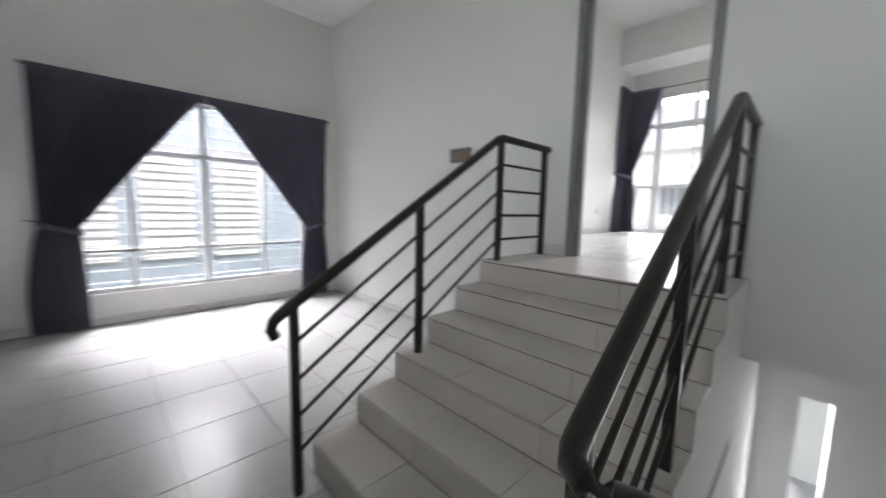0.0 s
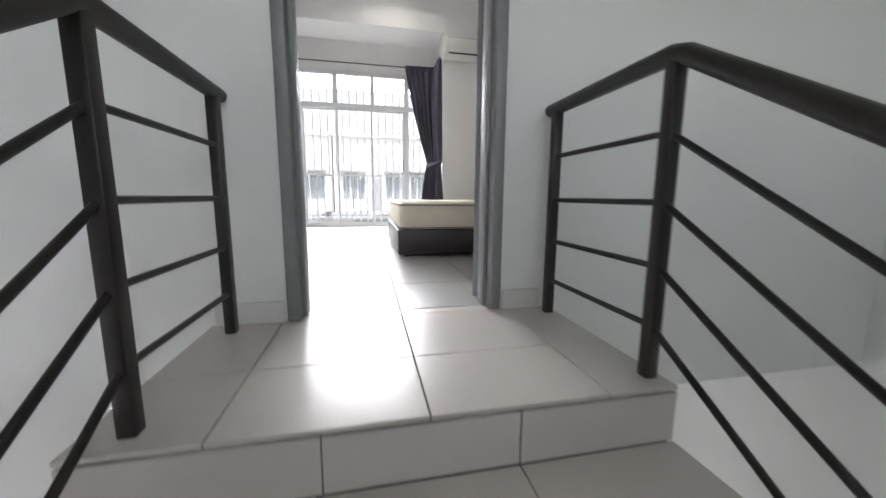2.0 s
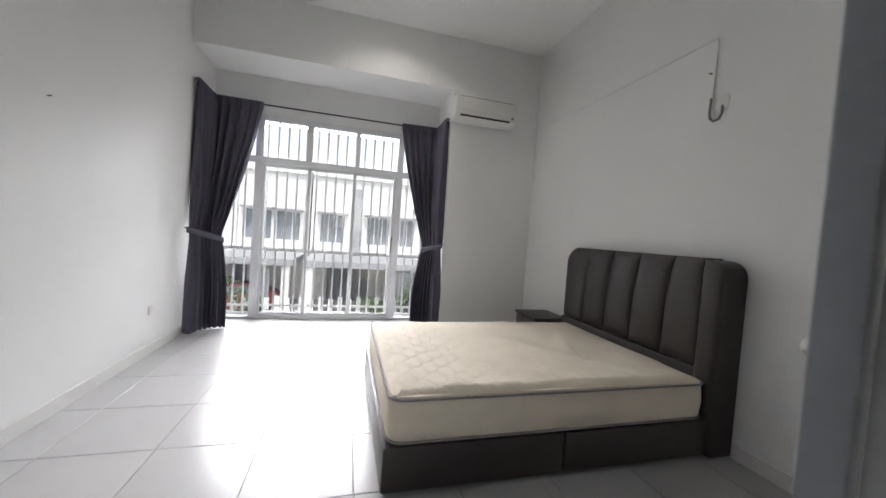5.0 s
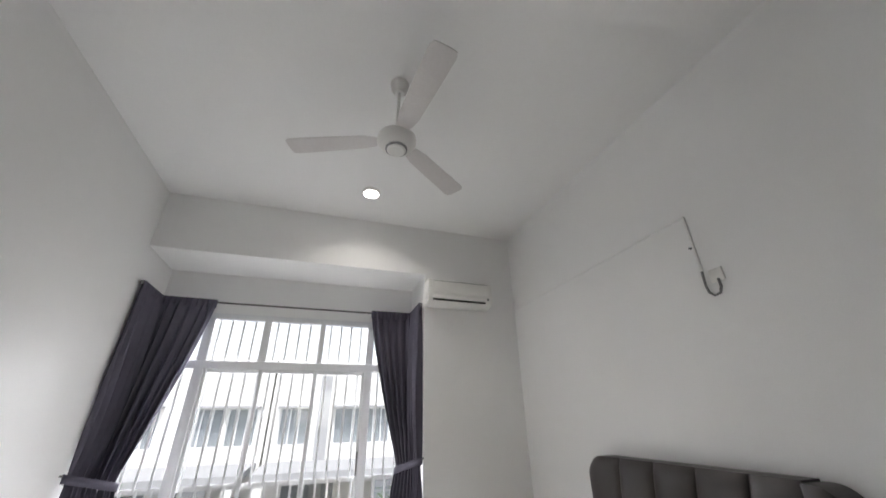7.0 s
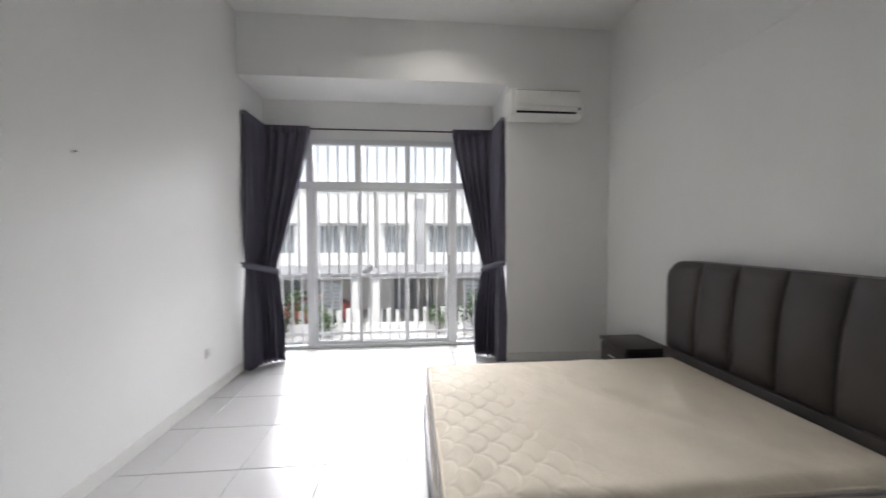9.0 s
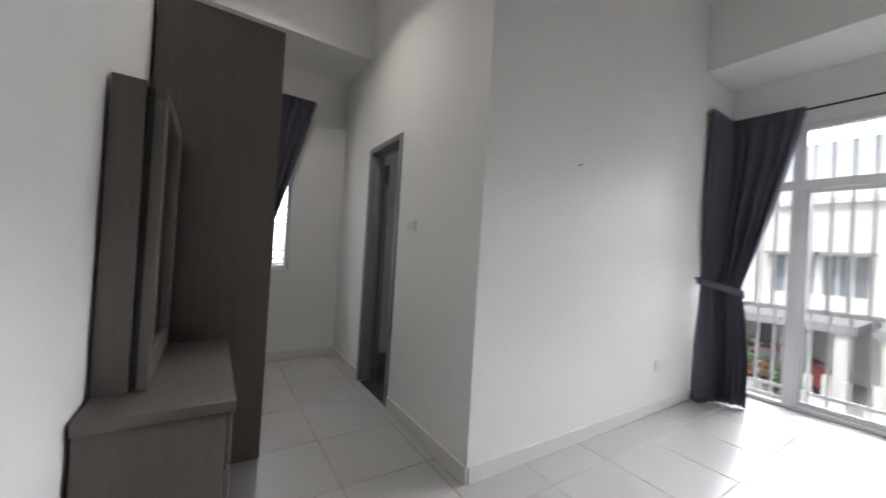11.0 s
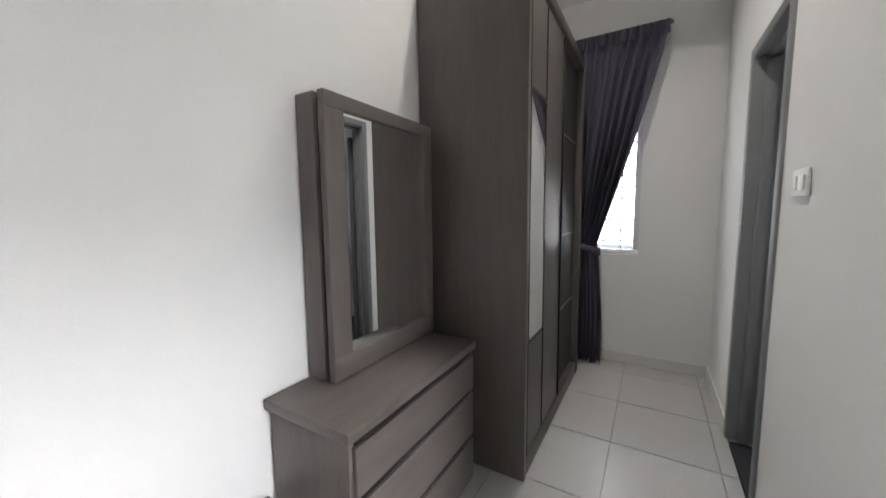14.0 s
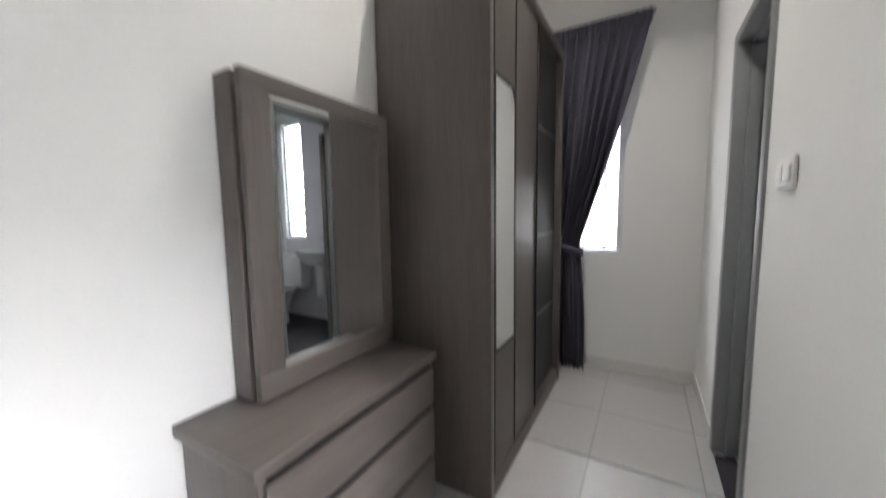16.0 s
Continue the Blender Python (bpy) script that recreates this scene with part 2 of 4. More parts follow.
structure("beam_passage", [(XE, YD, 2.93, -0.8, 1.59, CH)], WALL, "white painted beam across the passage end", "beam")
structure("ceiling", [(XE - 0.15, 0, CH, XR + 0.15, YW + 0.15, CH + 0.1)], CEIL, "flat white painted bedroom ceiling", "ceiling")
HX = -1.756
VY, LF, LY = -2.3, -3.3, 2.3  # stairwell edge, lower floor, lower far wall
structure("wall_hall_window", [(HX - 0.15, -3.6, HF, HX, -3.05, CH), (HX - 0.15, -3.05, HF, HX, -0.5, -0.65), (HX - 0.15, -3.05, 1.58, HX, -0.5, CH), (HX - 0.15, -0.5, HF, HX, YD, CH)], WALL,
          "white painted hall wall with a wide window", "wall")
# the opening is added, out of view, to let the rear fill light in
structure("wall_hall_rear", [(HX - 0.15, -3.75, HF, 2.0, -3.6, CH), (4.4, -3.75, HF, 5.65, -3.6, CH), (2.0, -3.75, HF, 4.4, -3.6, 1.2), (2.0, -3.75, 3.2, 4.4, -3.6, CH)], WALL, "white hall wall with an unseen opening added for light", "wall")
# unseen slab, added only to keep the sun out of the rear opening
structure("rear_sun_block", [(1.4, -5.4, 3.25, 5.0, -3.75, 3.37)], WALL, "unseen white slab added to block sun at the rear opening", "eave")
structure("wall_hall_side", [(5.5, -3.6, HF, 5.65, YD, CH)], WALL, "plain white wall closing the hall", "wall")
structure("ceiling_hall", [(HX - 0.15, -3.75, CH, 5.65, 0, CH + 0.1), (HX, -3.6, 3.04, -0.72, 0, CH)], CEIL, "white hall ceiling with a lowered strip", "ceiling")

floor_bed = structure("floor_bedroom", [(XE, YD, -0.1, XL, 1.59, -0.005), (XL, YD, -0.1, XR, YB, -0.005), (XL, YB, -0.1, 3.668, YW + 0.15, -0.005), (DX0, 0, -0.06, DX1, YD, -0.005)], GROUT,
                      "pale glossy square floor tiles with grey joints", "floor")
floor_hall = structure("floor_hall", [(HX, -3.6, HF - 0.1, 3.329, 0, HF - 0.005), (3.329, -3.6, HF - 0.1, 5.5, VY, HF - 0.005)], GROUT, "pale glossy hall floor tiles with grey joints", "floor")
structure("floor_bath", [(XE, 1.7, -0.1, XL - 0.15, 3.5, -0.04), (-0.62, 1.6, -0.1, -0.07, 1.7, -0.008)], BFLOOR, "dark bathroom floor tiles", "floor")
# the stairwell down to the lower hall, seen past the railing
structure("wall_stairwell", [(3.229, VY, LF, 3.329, 0, HF - 0.1), (3.229, VY - 0.1, LF, 5.5, VY, HF - 0.1), (3.229, 0.151, LF, 3.329, LY, -3 * R), (3.229, 0, LF, 3.329, 0.15, HF), (5.5, 0.151, LF, 5.65, LY, -3 * R), (5.5, VY, LF, 5.65, 0.15, HF)], WALL, "white painted wall round the stairwell", "wall")
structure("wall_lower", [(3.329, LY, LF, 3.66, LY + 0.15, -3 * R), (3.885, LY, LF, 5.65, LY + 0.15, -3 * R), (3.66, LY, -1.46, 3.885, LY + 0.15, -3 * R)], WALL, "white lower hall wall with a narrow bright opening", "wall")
structure("ceiling_lower", [(3.229, YD, -3 * R, 5.65, LY + 0.15, -3 * R + 0.1)], CEIL, "white lower hall ceiling", "ceiling")
floor_low = structure("floor_lower", [(3.229, VY, LF - 0.04, 5.65, 5.4, LF - 0.005)], GROUT, "pale glossy lower hall floor tiles", "floor")

# skirting
SK = 0.09


def skirting(x0, y0, x1, y1, z):
    t = 0.011
    if abs(x1 - x0) > abs(y1 - y0):
        b = (min(x0, x1), y0 if y0 < y1 else y1, z, max(x0, x1), max(y0, y1), z + SK)
    else:
        b = (min(x0, x1), min(y0, y1), z, max(x0, x1), max(y0, y1), z + SK)
    bm = bmesh.new()
    bm_box(bm, *b, 0.003)
    tagged(part("baseboard", bm, SKIRT), "low pale tile skirting along the wall", "baseboard", kind="structure")


T = 0.011
skirting(1.9, -T, DX0 - 0.01, 0, 0)
skirting(DX1 + 0.01, -T, 3.28, 0, 0)
skirting(XE, YD, DX0 - 0.01, YD + T, 0)
skirting(DX1 + 0.01, YD, XR, YD + T, 0)
skirting(XR - T, YD + T, XR, YB, 0)
skirting(3.69, YB - T, XR - T, YB, 0)
skirting(XL, 1.60, XL + T, YW - 0.03, 0)
skirting(-0.02, 1.59 - T, XL, 1.59, 0)
skirting(XE, 1.59 - T, -0.68, 1.59, 0)
skirting(XE, YD + T, XE + T, 1.59 - T, 0)
skirting(HX, -3.6, HX + T, 0, HF)
skirting(HX + T, -T, 1.88, 0, HF)

# ---- door frames ----


def door_frame(name, x0, x1, h, y0, y1, lip, label):
    e = thing(name, label, "door frame")
    e["kind"] = "structure"
    w = 0.05
    for n, b in (("jamb", (x0, y0 - lip, 0, x0 + w, y1 + lip, h)), ("jamb", (x1 - w, y0 - lip, 0, x1, y1 + lip, h)), ("head", (x0 + w, y0 - lip, h - w, x1 - w, y1 + lip, h))):
        box(n, FRAME, e, *b, 0.008)
    s = 0.018
    ys0, ys1 = y0 + 0.045, y1 - 0.02
    box("stop", FRAME, e, x0 + w - 0.001, ys0, 0, x0 + w + s, ys1, h - w, 0.004)
    box("stop", FRAME, e, x1 - w - s, ys0, 0, x1 - w + 0.001, ys1, h - w, 0.004)
    box("stop", FRAME, e, x0 + w + s, ys0, h - w - s, x1 - w - s, ys1, h - w + 0.001, 0.004)
    return e


door_frame("door_1", DX0, DX1, DH, 0, YD, 0.014, "grey painted metal frame of the bedroom doorway")
door_frame("door_2", -0.67, -0.02, 2.06, 1.59, 1.7, 0.012, "grey painted metal frame of the bathroom doorway")


def door_leaf(label, w, h, m, material, glazed):
    e = thing("door_leaf", label, "door")
    box("panel", material, e, 0, 0, 0.008, w, 0.038, h, 0.003)
    for z0, z1 in ((0.15, 0.9), (1.08, h - 0.14)):
        box("raised_panel", material, e, 0.12, 0.036, z0, w - 0.12, 0.046, z1, 0.004)
    for s in (1, -1):
        y = 0.038 if s > 0 else 0.0
        k = thing("door_knob", "", "")
        k.parent = e
        tube("rose", CHROME, k, (w - 0.06, y, 0.97), (w - 0.06, y + s * 0.008, 0.97), 0.03)
        bm = bmesh.new()
        bm_tube(bm, (w - 0.06, y, 0.97), (w - 0.06, y + s * 0.04, 0.97), 0.011)
        bmesh.ops.create_uvsphere(bm, u_segments=14, v_segments=8, radius=0.027, matrix=Matrix.Translation((w - 0.06, y + s * 0.055, 0.97)))
        part("knob", bm, CHROME, k, "brushed metal knob", smooth=True)
    e.matrix_world = m
    return e


door_leaf("blue-grey painted bedroom door standing open", 0.81, 2.03, pose(3.03, 0.165, 0, 0, 0, 23), LEAF, False)
door_leaf("dark grey bathroom door standing open", 0.5, 1.97, pose(-0.6, 1.75, -0.035, 0, 0, 172), DARKLEAF, False)

# ---- stairs ----
stairs = thing("stairs", "six low steps with pale beige tiles and dark edge joints", "stairs")
stairs["kind"] = "structure"
SX0, SX1 = 1.885, 3.325
RUN = 0.257
EDGE = [-0.745 - RUN * i for i in range(6)]
bm = bmesh.new()
for i in range(6):
    ztop = -R * i
    yback = 0 if i == 0 else EDGE[i - 1]
    bm_box(bm, SX0 + 0.004, EDGE[i] + 0.012, HF, SX1 - 0.004, yback + (0.012 if i else 0), ztop - 0.012)
part("stair_body", bm, JOINT, stairs, "grey joints and white plastered flanks")
for sx in (SX0, SX1):
    bm = bmesh.new()
    for i in range(6):
        yback = 0 if i == 0 else EDGE[i - 1]
        bm_box(bm, sx - 0.004, EDGE[i] + 0.012, HF, sx + 0.004, yback + (0.012 if i else 0), -R * i - 0.012)
    part("flank", bm, WALL, stairs, "white painted side of the steps")
shared = {}


def piece(name, parent, material, x, y, z, lx, ly, lz):
    """A tile with bevelled rim, its mesh shared by alike pieces; x, y, z is its low corner."""
    key = (name, round(lx, 3), round(ly, 3), round(lz, 3), material.name)
    if key not in shared:
        b, bx = 0.0015, 0.0015
        bmx = bmesh.new()
        bm_box(bmx, 0, 0, 0, lx, ly, lz)
        bmesh.ops.bevel(bmx, geom=bmx.edges[:], offset=b, segments=1, affect="EDGES")
        shared[key] = mesh_of(name, bmx, material)
    ob = new(name, shared[key])
    ob.parent = parent
    ob.location = (x, y, z)
    return ob


G = 0.005
GS = 0.0035
JX = [SX0, 2.382, 2.864, SX1]
for i in range(6):
    ztop = -R * i
    yback = 0.0 if i == 0 else EDGE[i - 1] + 0.01
    shift = -0.009 * i
    js = [SX0 - 0.004, JX[1] + shift, JX[2], SX1 + 0.004]
    if i == 0:
        lx = [SX0 - 0.004, 2.147, 2.632, 3.117, SX1 + 0.004]
        for a, b in zip(lx, lx[1:]):
            for y0, y1 in ((EDGE[0] - 0.001, -0.424), (-0.42, 0.0)):
                piece("tread_tile", stairs, STILE, a + 0.002, y0, -0.012, b - a - 0.004, y1 - y0, 0.012)
    for a, b in zip(js, js[1:]):
        if i:
            piece("tread_tile", stairs, STILE, a + GS / 2, EDGE[i] - 0.001, ztop - 0.012, b - a - GS, yback - EDGE[i] - 0.011, 0.012)
        piece("riser_tile", stairs, STILE, a + GS / 2, EDGE[i], ztop - R + 0.001, b - a - GS, 0.012, R - 0.012 - 0.009)

# ---- stair railings ----


def railing(x, label, hand, scroll=False):
    e = thing("stair_railing", label, "railing", "railings beside the stairs")
    zr, k = hand, -0.69
    sl = R / RUN
    posts = [(-0.09, 0.0), (-0.68, 0.0), (-1.42, -3 * R), (-2.12 if scroll else -2.15, HF)]

    def top(y):
        return zr if y > k else zr + (y - k) * sl
    for y, z in posts:
        box("post", RAIL, e, x - 0.019, y - 0.019, z, x + 0.019, y + 0.019, top(y) - 0.01, 0.004)
    pts = [(x, -0.03, zr), (x, k + 0.02, zr), (x, k - 0.02, top(k - 0.02))]
    ye = -2.13 if scroll else -2.17
    pts.append((x, ye, top(ye)))
    ze = top(ye)
    if scroll:
        pts += [(x + 0.003, ye - 0.03, ze - 0.016), (x + 0.016, ye - 0.06, ze - 0.026), (x + 0.045, ye - 0.078, ze - 0.03), (x + 0.085, ye - 0.075, ze - 0.032), (x + 0.12, ye - 0.055, ze - 0.04), (x + 0.135, ye - 0.03, ze - 0.06)]
    else:
        pts += [(x, ye - 0.04, ze - 0.026), (x, ye - 0.068, ze - 0.05), (x, ye - 0.078, ze - 0.085), (x, ye - 0.06, ze - 0.12)]
    bm = bmesh.new()
    bm_path(bm, pts, 0.026, 14)
    part("handrail", bm, RAIL, e, smooth=True)
    for f in (0.685, 0.502, 0.325, 0.152):
        d = zr - f
        for (ya, _), (yb, _) in zip(posts, posts[1:]):
            tube("bar", RAIL, e, (x, ya, top(ya) - d), (x, yb, top(yb) - d), 0.0095, 10)
    return e


railing(1.985, "dark brown painted steel stair railing with four bars", 0.866)
railing(3.283, "dark brown painted steel stair railing with a scrolled end", 0.882, True)

# ---- curtains ----


def lerp_path(path, u):
    ls = [(Vector(b) - Vector(a)).length for a, b in zip(path, path[1:])]
    d = u * sum(ls)
    for (a, b), l in zip(zip(path, path[1:]), ls):
        if d <= l + 1e-9:
            return Vector(a).lerp(Vector(b), d / l if l else 0)
        d -= l
    return Vector(path[-1])


def curtain(label, top, waist, low, ztop, zwaist, zlow, folds, hook, seed=0, bow=1.25):
    e = thing("curtain", label, "curtain", "dark curtains tied back")
    rnd = random.Random(seed)
    ph = [rnd.uniform(-0.5, 0.5) for _ in range(folds + 2)]
    nu, zs = folds * 8, []
    nz = 44
    for j in range(nz + 1):
        zs.append(ztop + (zlow - ztop) * j / nz)
    grid = []
    for z in zs:
        row = []
        for i in range(nu + 1):
            u = i / nu
            if z >= zwaist:
                s = ((ztop - z) / (ztop - zwaist)) ** bow
                c = lerp_path(top, u).lerp(lerp_path(waist, u), s)
                c2 = lerp_path(top, min(u + 0.01, 1)).lerp(lerp_path(waist, min(u + 0.01, 1)), s)
                c1 = lerp_path(top, max(u - 0.01, 0)).lerp(lerp_path(waist, max(u - 0.01, 0)), s)
                amp = 0.028 + 0.034 * min(s * 2, 1) - 0.036 * max(0, s - 0.75) * 4
            else:
                s = ((zwaist - z) / (zwaist - zlow))
                k = min(1, s * 1.6) ** 0.6
                c = lerp_path(waist, u).lerp(lerp_path(low, u), k)
                c2 = lerp_path(waist, min(u + 0.01, 1)).lerp(lerp_path(low, min(u + 0.01, 1)), k)
                c1 = lerp_path(waist, max(u - 0.01, 0)).lerp(lerp_path(low, max(u - 0.01, 0)), k)
                amp = 0.018 + 0.036 * min(1, s * 2)
            d = (c2 - c1)
            n = Vector((-d.y, d.x))
            n = n.normalized() if n.length > 1e-6 else Vector((0, 1))
            w = u * folds
            a = ph[int(w)] * (1 - w % 1) + ph[int(w) + 1] * (w % 1)
            drift = 0.5 * math.sin(z * 1.7 + seed) + 0.25 * math.sin(z * 4.1 + 6 * u)
            q = math.sin(2 * math.pi * w + a * 2.2 + drift * 0.6)
            q = q * (0.75 + 0.5 * a) + 0.25 * math.sin(4 * math.pi * w + a * 5 + z)
            row.append((c.x + n.x * amp * q, c.y + n.y * amp * q, z + (0.006 * math.sin(9 * w) if z == zs[-1] else 0)))
        grid.append(row)
    bm = bmesh.new()
    vs = [[bm.verts.new(p) for p in row] for row in grid]
    for a, b in zip(vs, vs[1:]):
        for i in range(nu):
            bm.faces.new((a[i], a[i + 1], b[i + 1], b[i]))
    cl = part("cloth", bm, CURT, e, smooth=True)
    so = cl.modifiers.new("thick", "SOLIDIFY")
    so.thickness, so.offset = 0.003, 0
    # heading tape, pinched
    bm = bmesh.new()
    rows = []
    for k in range(0, folds * 4 + 1):
        u = k / (folds * 4)
        c = lerp_path(top, u)
        rows.append(c)
    strip = []
    for k, c in enumerate(rows):
        d = (rows[min(k + 1, len(rows) - 1)] - rows[max(k - 1, 0)]).normalized()
        n = Vector((-d.y, d.x)) * (0.02 if k % 2 else 0.008)
        strip.append([bm.verts.new((c.x + sg * n.x, c.y + sg * n.y, z)) for sg, z in ((1, ztop - 0.075), (1, ztop + 0.012), (-1, ztop + 0.012), (-1, ztop - 0.075))])
    for a, b in zip(strip, strip[1:]):
        for q in range(3):
            bm.faces.new((a[q], a[q + 1], b[q + 1], b[q]))
    part("heading", bm, CURT, e)
    # tie band round the waist, drawn to its hook
    bm = bmesh.new()
    ring = []
    n = 28
    mid = lerp_path(waist, 0.5)
    a, b = Vector(waist[0]), Vector(waist[-1])
    ax = (b - a)
    half = ax.length / 2 + 0.03
    ax.normalize()
    pr = Vector((-ax.y, ax.x))
    cc = (a + b) / 2
    for k in range(n):
        t = 2 * math.pi * k / n
        p = cc + ax * half * math.cos(t) + pr * 0.055 * math.sin(t)
        tilt = -0.05 * math.cos(t)
        ring.append((bm.verts.new((p.x, p.y, zwaist + tilt - 0.03)), bm.verts.new((p.x, p.y, zwaist + tilt + 0.03))))
    for k in range(n):
        bm.faces.new((ring[k][0], ring[(k + 1) % n][0], ring[(k + 1) % n][1], ring[k][1]))
    tb = part("tie_band", bm, CURT, e, "tie band of the same cloth", smooth=True)
    so = tb.modifiers.new("thick", "SOLIDIFY")
    so.thickness = 0.004
    bm = bmesh.new()
    bm_path(bm, [hook, (hook[0] * 0.6 + a.x * 0.4, hook[1] * 0.6 + a.y * 0.4, hook[2] - 0.005), (a.x, a.y, zwaist + 0.05)], 0.008, 8)
    part("hook", bm, GREY, e, "small metal tie hook", smooth=True)
    return e


curtain("dark indigo curtain tied back at the bay window", [(1.0, 4.13), (1.0, 4.60), (1.5, 4.62)], [(1.0, 4.08), (1.06, 4.2), (1.22, 4.3)], [(1.02, 4.03), (1.06, 4.2), (1.29, 4.33)], 2.6, 1.02, 0.012, 10, (0.965, 4.05, 1.09), 1)
curtain("dark indigo curtain tied back at the bay window", [(3.63, 4.13), (3.63, 4.6), (3.15, 4.62)], [(3.63, 4.09), (3.58, 4.2), (3.46, 4.3)], [(3.62, 4.05), (3.6, 4.2), (3.37, 4.32)], 2.6, 1.02, 0.012, 10, (3.662, 4.06, 1.09), 2)
curtain("dark indigo curtain tied back at the hall window", [(-1.68, -3.16), (-1.68, -1.72)], [(-1.68, -3.17), (-1.66, -2.88)], [(-1.66, -3.28), (-1.64, -2.86)], 1.635, 0.08, HF + 0.02, 18, (-1.75, -3.26, 0.16), 3, 0.95)
curtain("dark indigo curtain tied back at the hall window", [(-1.68, -0.17), (-1.68, -1.71)], [(-1.68, -0.25), (-1.66, -0.52)], [(-1.66, -0.22), (-1.65, -0.6)], 1.635, 0.05, HF + 0.02, 18, (-1.75, -0.17, 0.13), 4, 0.95)
curtain("dark curtain tied back beside the wardrobe", [(-1.37, 0.42), (-1.37, 1.235)], [(-1.37, 0.52), (-1.35, 0.8)], [(-1.36, 0.5), (-1.34, 0.86)], 2.6, 0.98, 0.012, 11, (-1.45, 0.48, 1.05), 5, 1.15)


def rod(label, pts, r=0.009):
    e = thing("curtain_rod", label, "curtain rod")
    bm = bmesh.new()
    bm_path(bm, pts, r, 10)
    part("rail", bm, RAIL, e, smooth=True)
    for p in (pts[0], pts[-1]):
        bm = bmesh.new()
        bmesh.ops.create_uvsphere(bm, u_segments=10, v_segments=6, radius=r * 1.8, matrix=Matrix.Translation(p))
        part("finial", bm, GREY, e, smooth=True)


rod("thin grey curtain rail round the window bay", [(1.0, 4.10, 2.585), (1.0, 4.55, 2.585), (1.05, 4.62, 2.585), (3.58, 4.62, 2.585), (3.63, 4.55, 2.585), (3.63, 4.10, 2.585)])
rod("thin grey curtain rail over the hall window", [(-1.68, -3.18, 1.625), (-1.68, -0.15, 1.625)])
rod("thin grey curtain rail over the passage window", [(-1.37, 0.4, 2.59), (-1.37, 1.24, 2.59)])

# ---- bay window with sliding doors and grille ----
win = thing("window_1", "white aluminium sliding doors with transom lights", "window")
win["kind"] = "structure"
WY0, WY1 = YW, YW + 0.07


def bar(name, x0, z0, x1, z1, y0=WY0, y1=WY1, parent=win, m=ALU):
    return box(name, m, parent, x0, y0, z0, x1, y1, z1, 0.004)


bar("frame_sill", XL + 0.002, 0.0, 3.666, 0.035)
bar("frame_head", XL + 0.002, 2.44, 3.666, 2.5)
bar("transom", XL + 0.002, 1.925, 3.666, 2.0)
for x0, x1 in ((XL + 0.002, 1.0), (1.415, 1.5), (3.135, 3.215), (3.62, 3.666)):
    bar("mullion", x0, 0.035, x1, 1.925)
    bar("mullion", x0, 2.0, x1, 2.44)
for x0, x1 in ((1.985, 2.065), (2.59, 2.645)):
    bar("mullion", x0, 2.0, x1, 2.44)
glass = []
for k, (x0, x1) in enumerate(((1.5, 2.05), (2.03, 2.605), (2.585, 3.135))):
    s = thing("sliding_sash", "", "")
    s.parent = win
    y0 = WY0 + (0.012 if k == 1 else 0.036)
    y1 = y0 + 0.022
    for n, b in (("stile", (x0, 0.035, x0 + 0.03, 1.925)), ("stile", (x1 - 0.03, 0.035, x1, 1.925)), ("rail", (x0 + 0.03, 0.035, x1 - 0.03, 0.075)), ("rail", (x0 + 0.03, 1.89, x1 - 0.03, 1.925))):
        bar(n, *b, y0=y0, y1=y1, parent=s)
    g = box("pane", GLASS, s, x0 + 0.03, y0 + 0.009, 0.075, x1 - 0.03, y0 + 0.013, 1.89)
    g.visible_shadow = False
    if k == 2:
        box("pull", GREY, s, x1 - 0.024, y0 - 0.012, 0.9, x1 - 0.008, y0, 1.12, 0.003)
for x0, x1, z0, z1 in ((1.5, 1.985, 2.0, 2.44), (2.065, 2.59, 2.0, 2.44), (2.645, 3.135, 2.0, 2.44), (1.0, 1.415, 2.0, 2.44), (3.215, 3.62, 2.0, 2.44), (1.0, 1.415, 0.035, 1.925), (3.215, 3.62, 0.035, 1.925)):
    g = box("pane", GLASS, win, x0, WY0 + 0.03, z0, x1, WY0 + 0.034, z1)
    g.visible_shadow = False
grille = thing("window_grille", "white painted steel bars outside the bay window", "window grille")
x = 1.06
while x < 3.62:
    box("upright", GRILLE, grille, x - 0.0105, YW + 0.105, 0.86, x + 0.0105, YW + 0.121, 2.47, 0.002)
    box("upright", GRILLE, grille, x + 0.0145, YW + 0.105, 0.03, x + 0.0355, YW + 0.121, 0.86, 0.002)
    x += 0.118
for z in (0.03, 0.13, 0.84, 2.46):
    box("crossbar", GRILLE, grille, XL + 0.01, YW + 0.121, z, 3.66, YW + 0.137, z + (0.045 if z == 0.84 else 0.03), 0.002)

# ---- hall window ----
hw = thing("window_2", "white framed hall window with horizontal grille bars", "window")
hw["kind"] = "structure"
HX0, HX1 = HX - 0.1, HX - 0.04
for n, y0, z0, y1, z1 in (("frame_sill", -3.05, -0.65, -0.5, -0.6), ("frame_head", -3.05, 1.53, -0.5, 1.58), ("transom", -3.0, 0.9, -0.55, 0.96), ("frame_side", -3.05, -0.6, -3.0, 1.53), ("frame_side", -0.55, -0.6, -0.5, 1.53),
                          ("mullion", -1.8, -0.6, -1.72, 0.9), ("mullion", -1.8, 0.96, -1.72, 1.53), ("mullion", -2.5, -0.6, -2.45, 0.9), ("mullion", -1.09, -0.6, -1.04, 0.9), ("glazing_bar", -3.0, -0.2, -0.55, -0.165)):
    box(n, ALU, hw, HX0, y0, z0, HX1, y1, z1, 0.004)
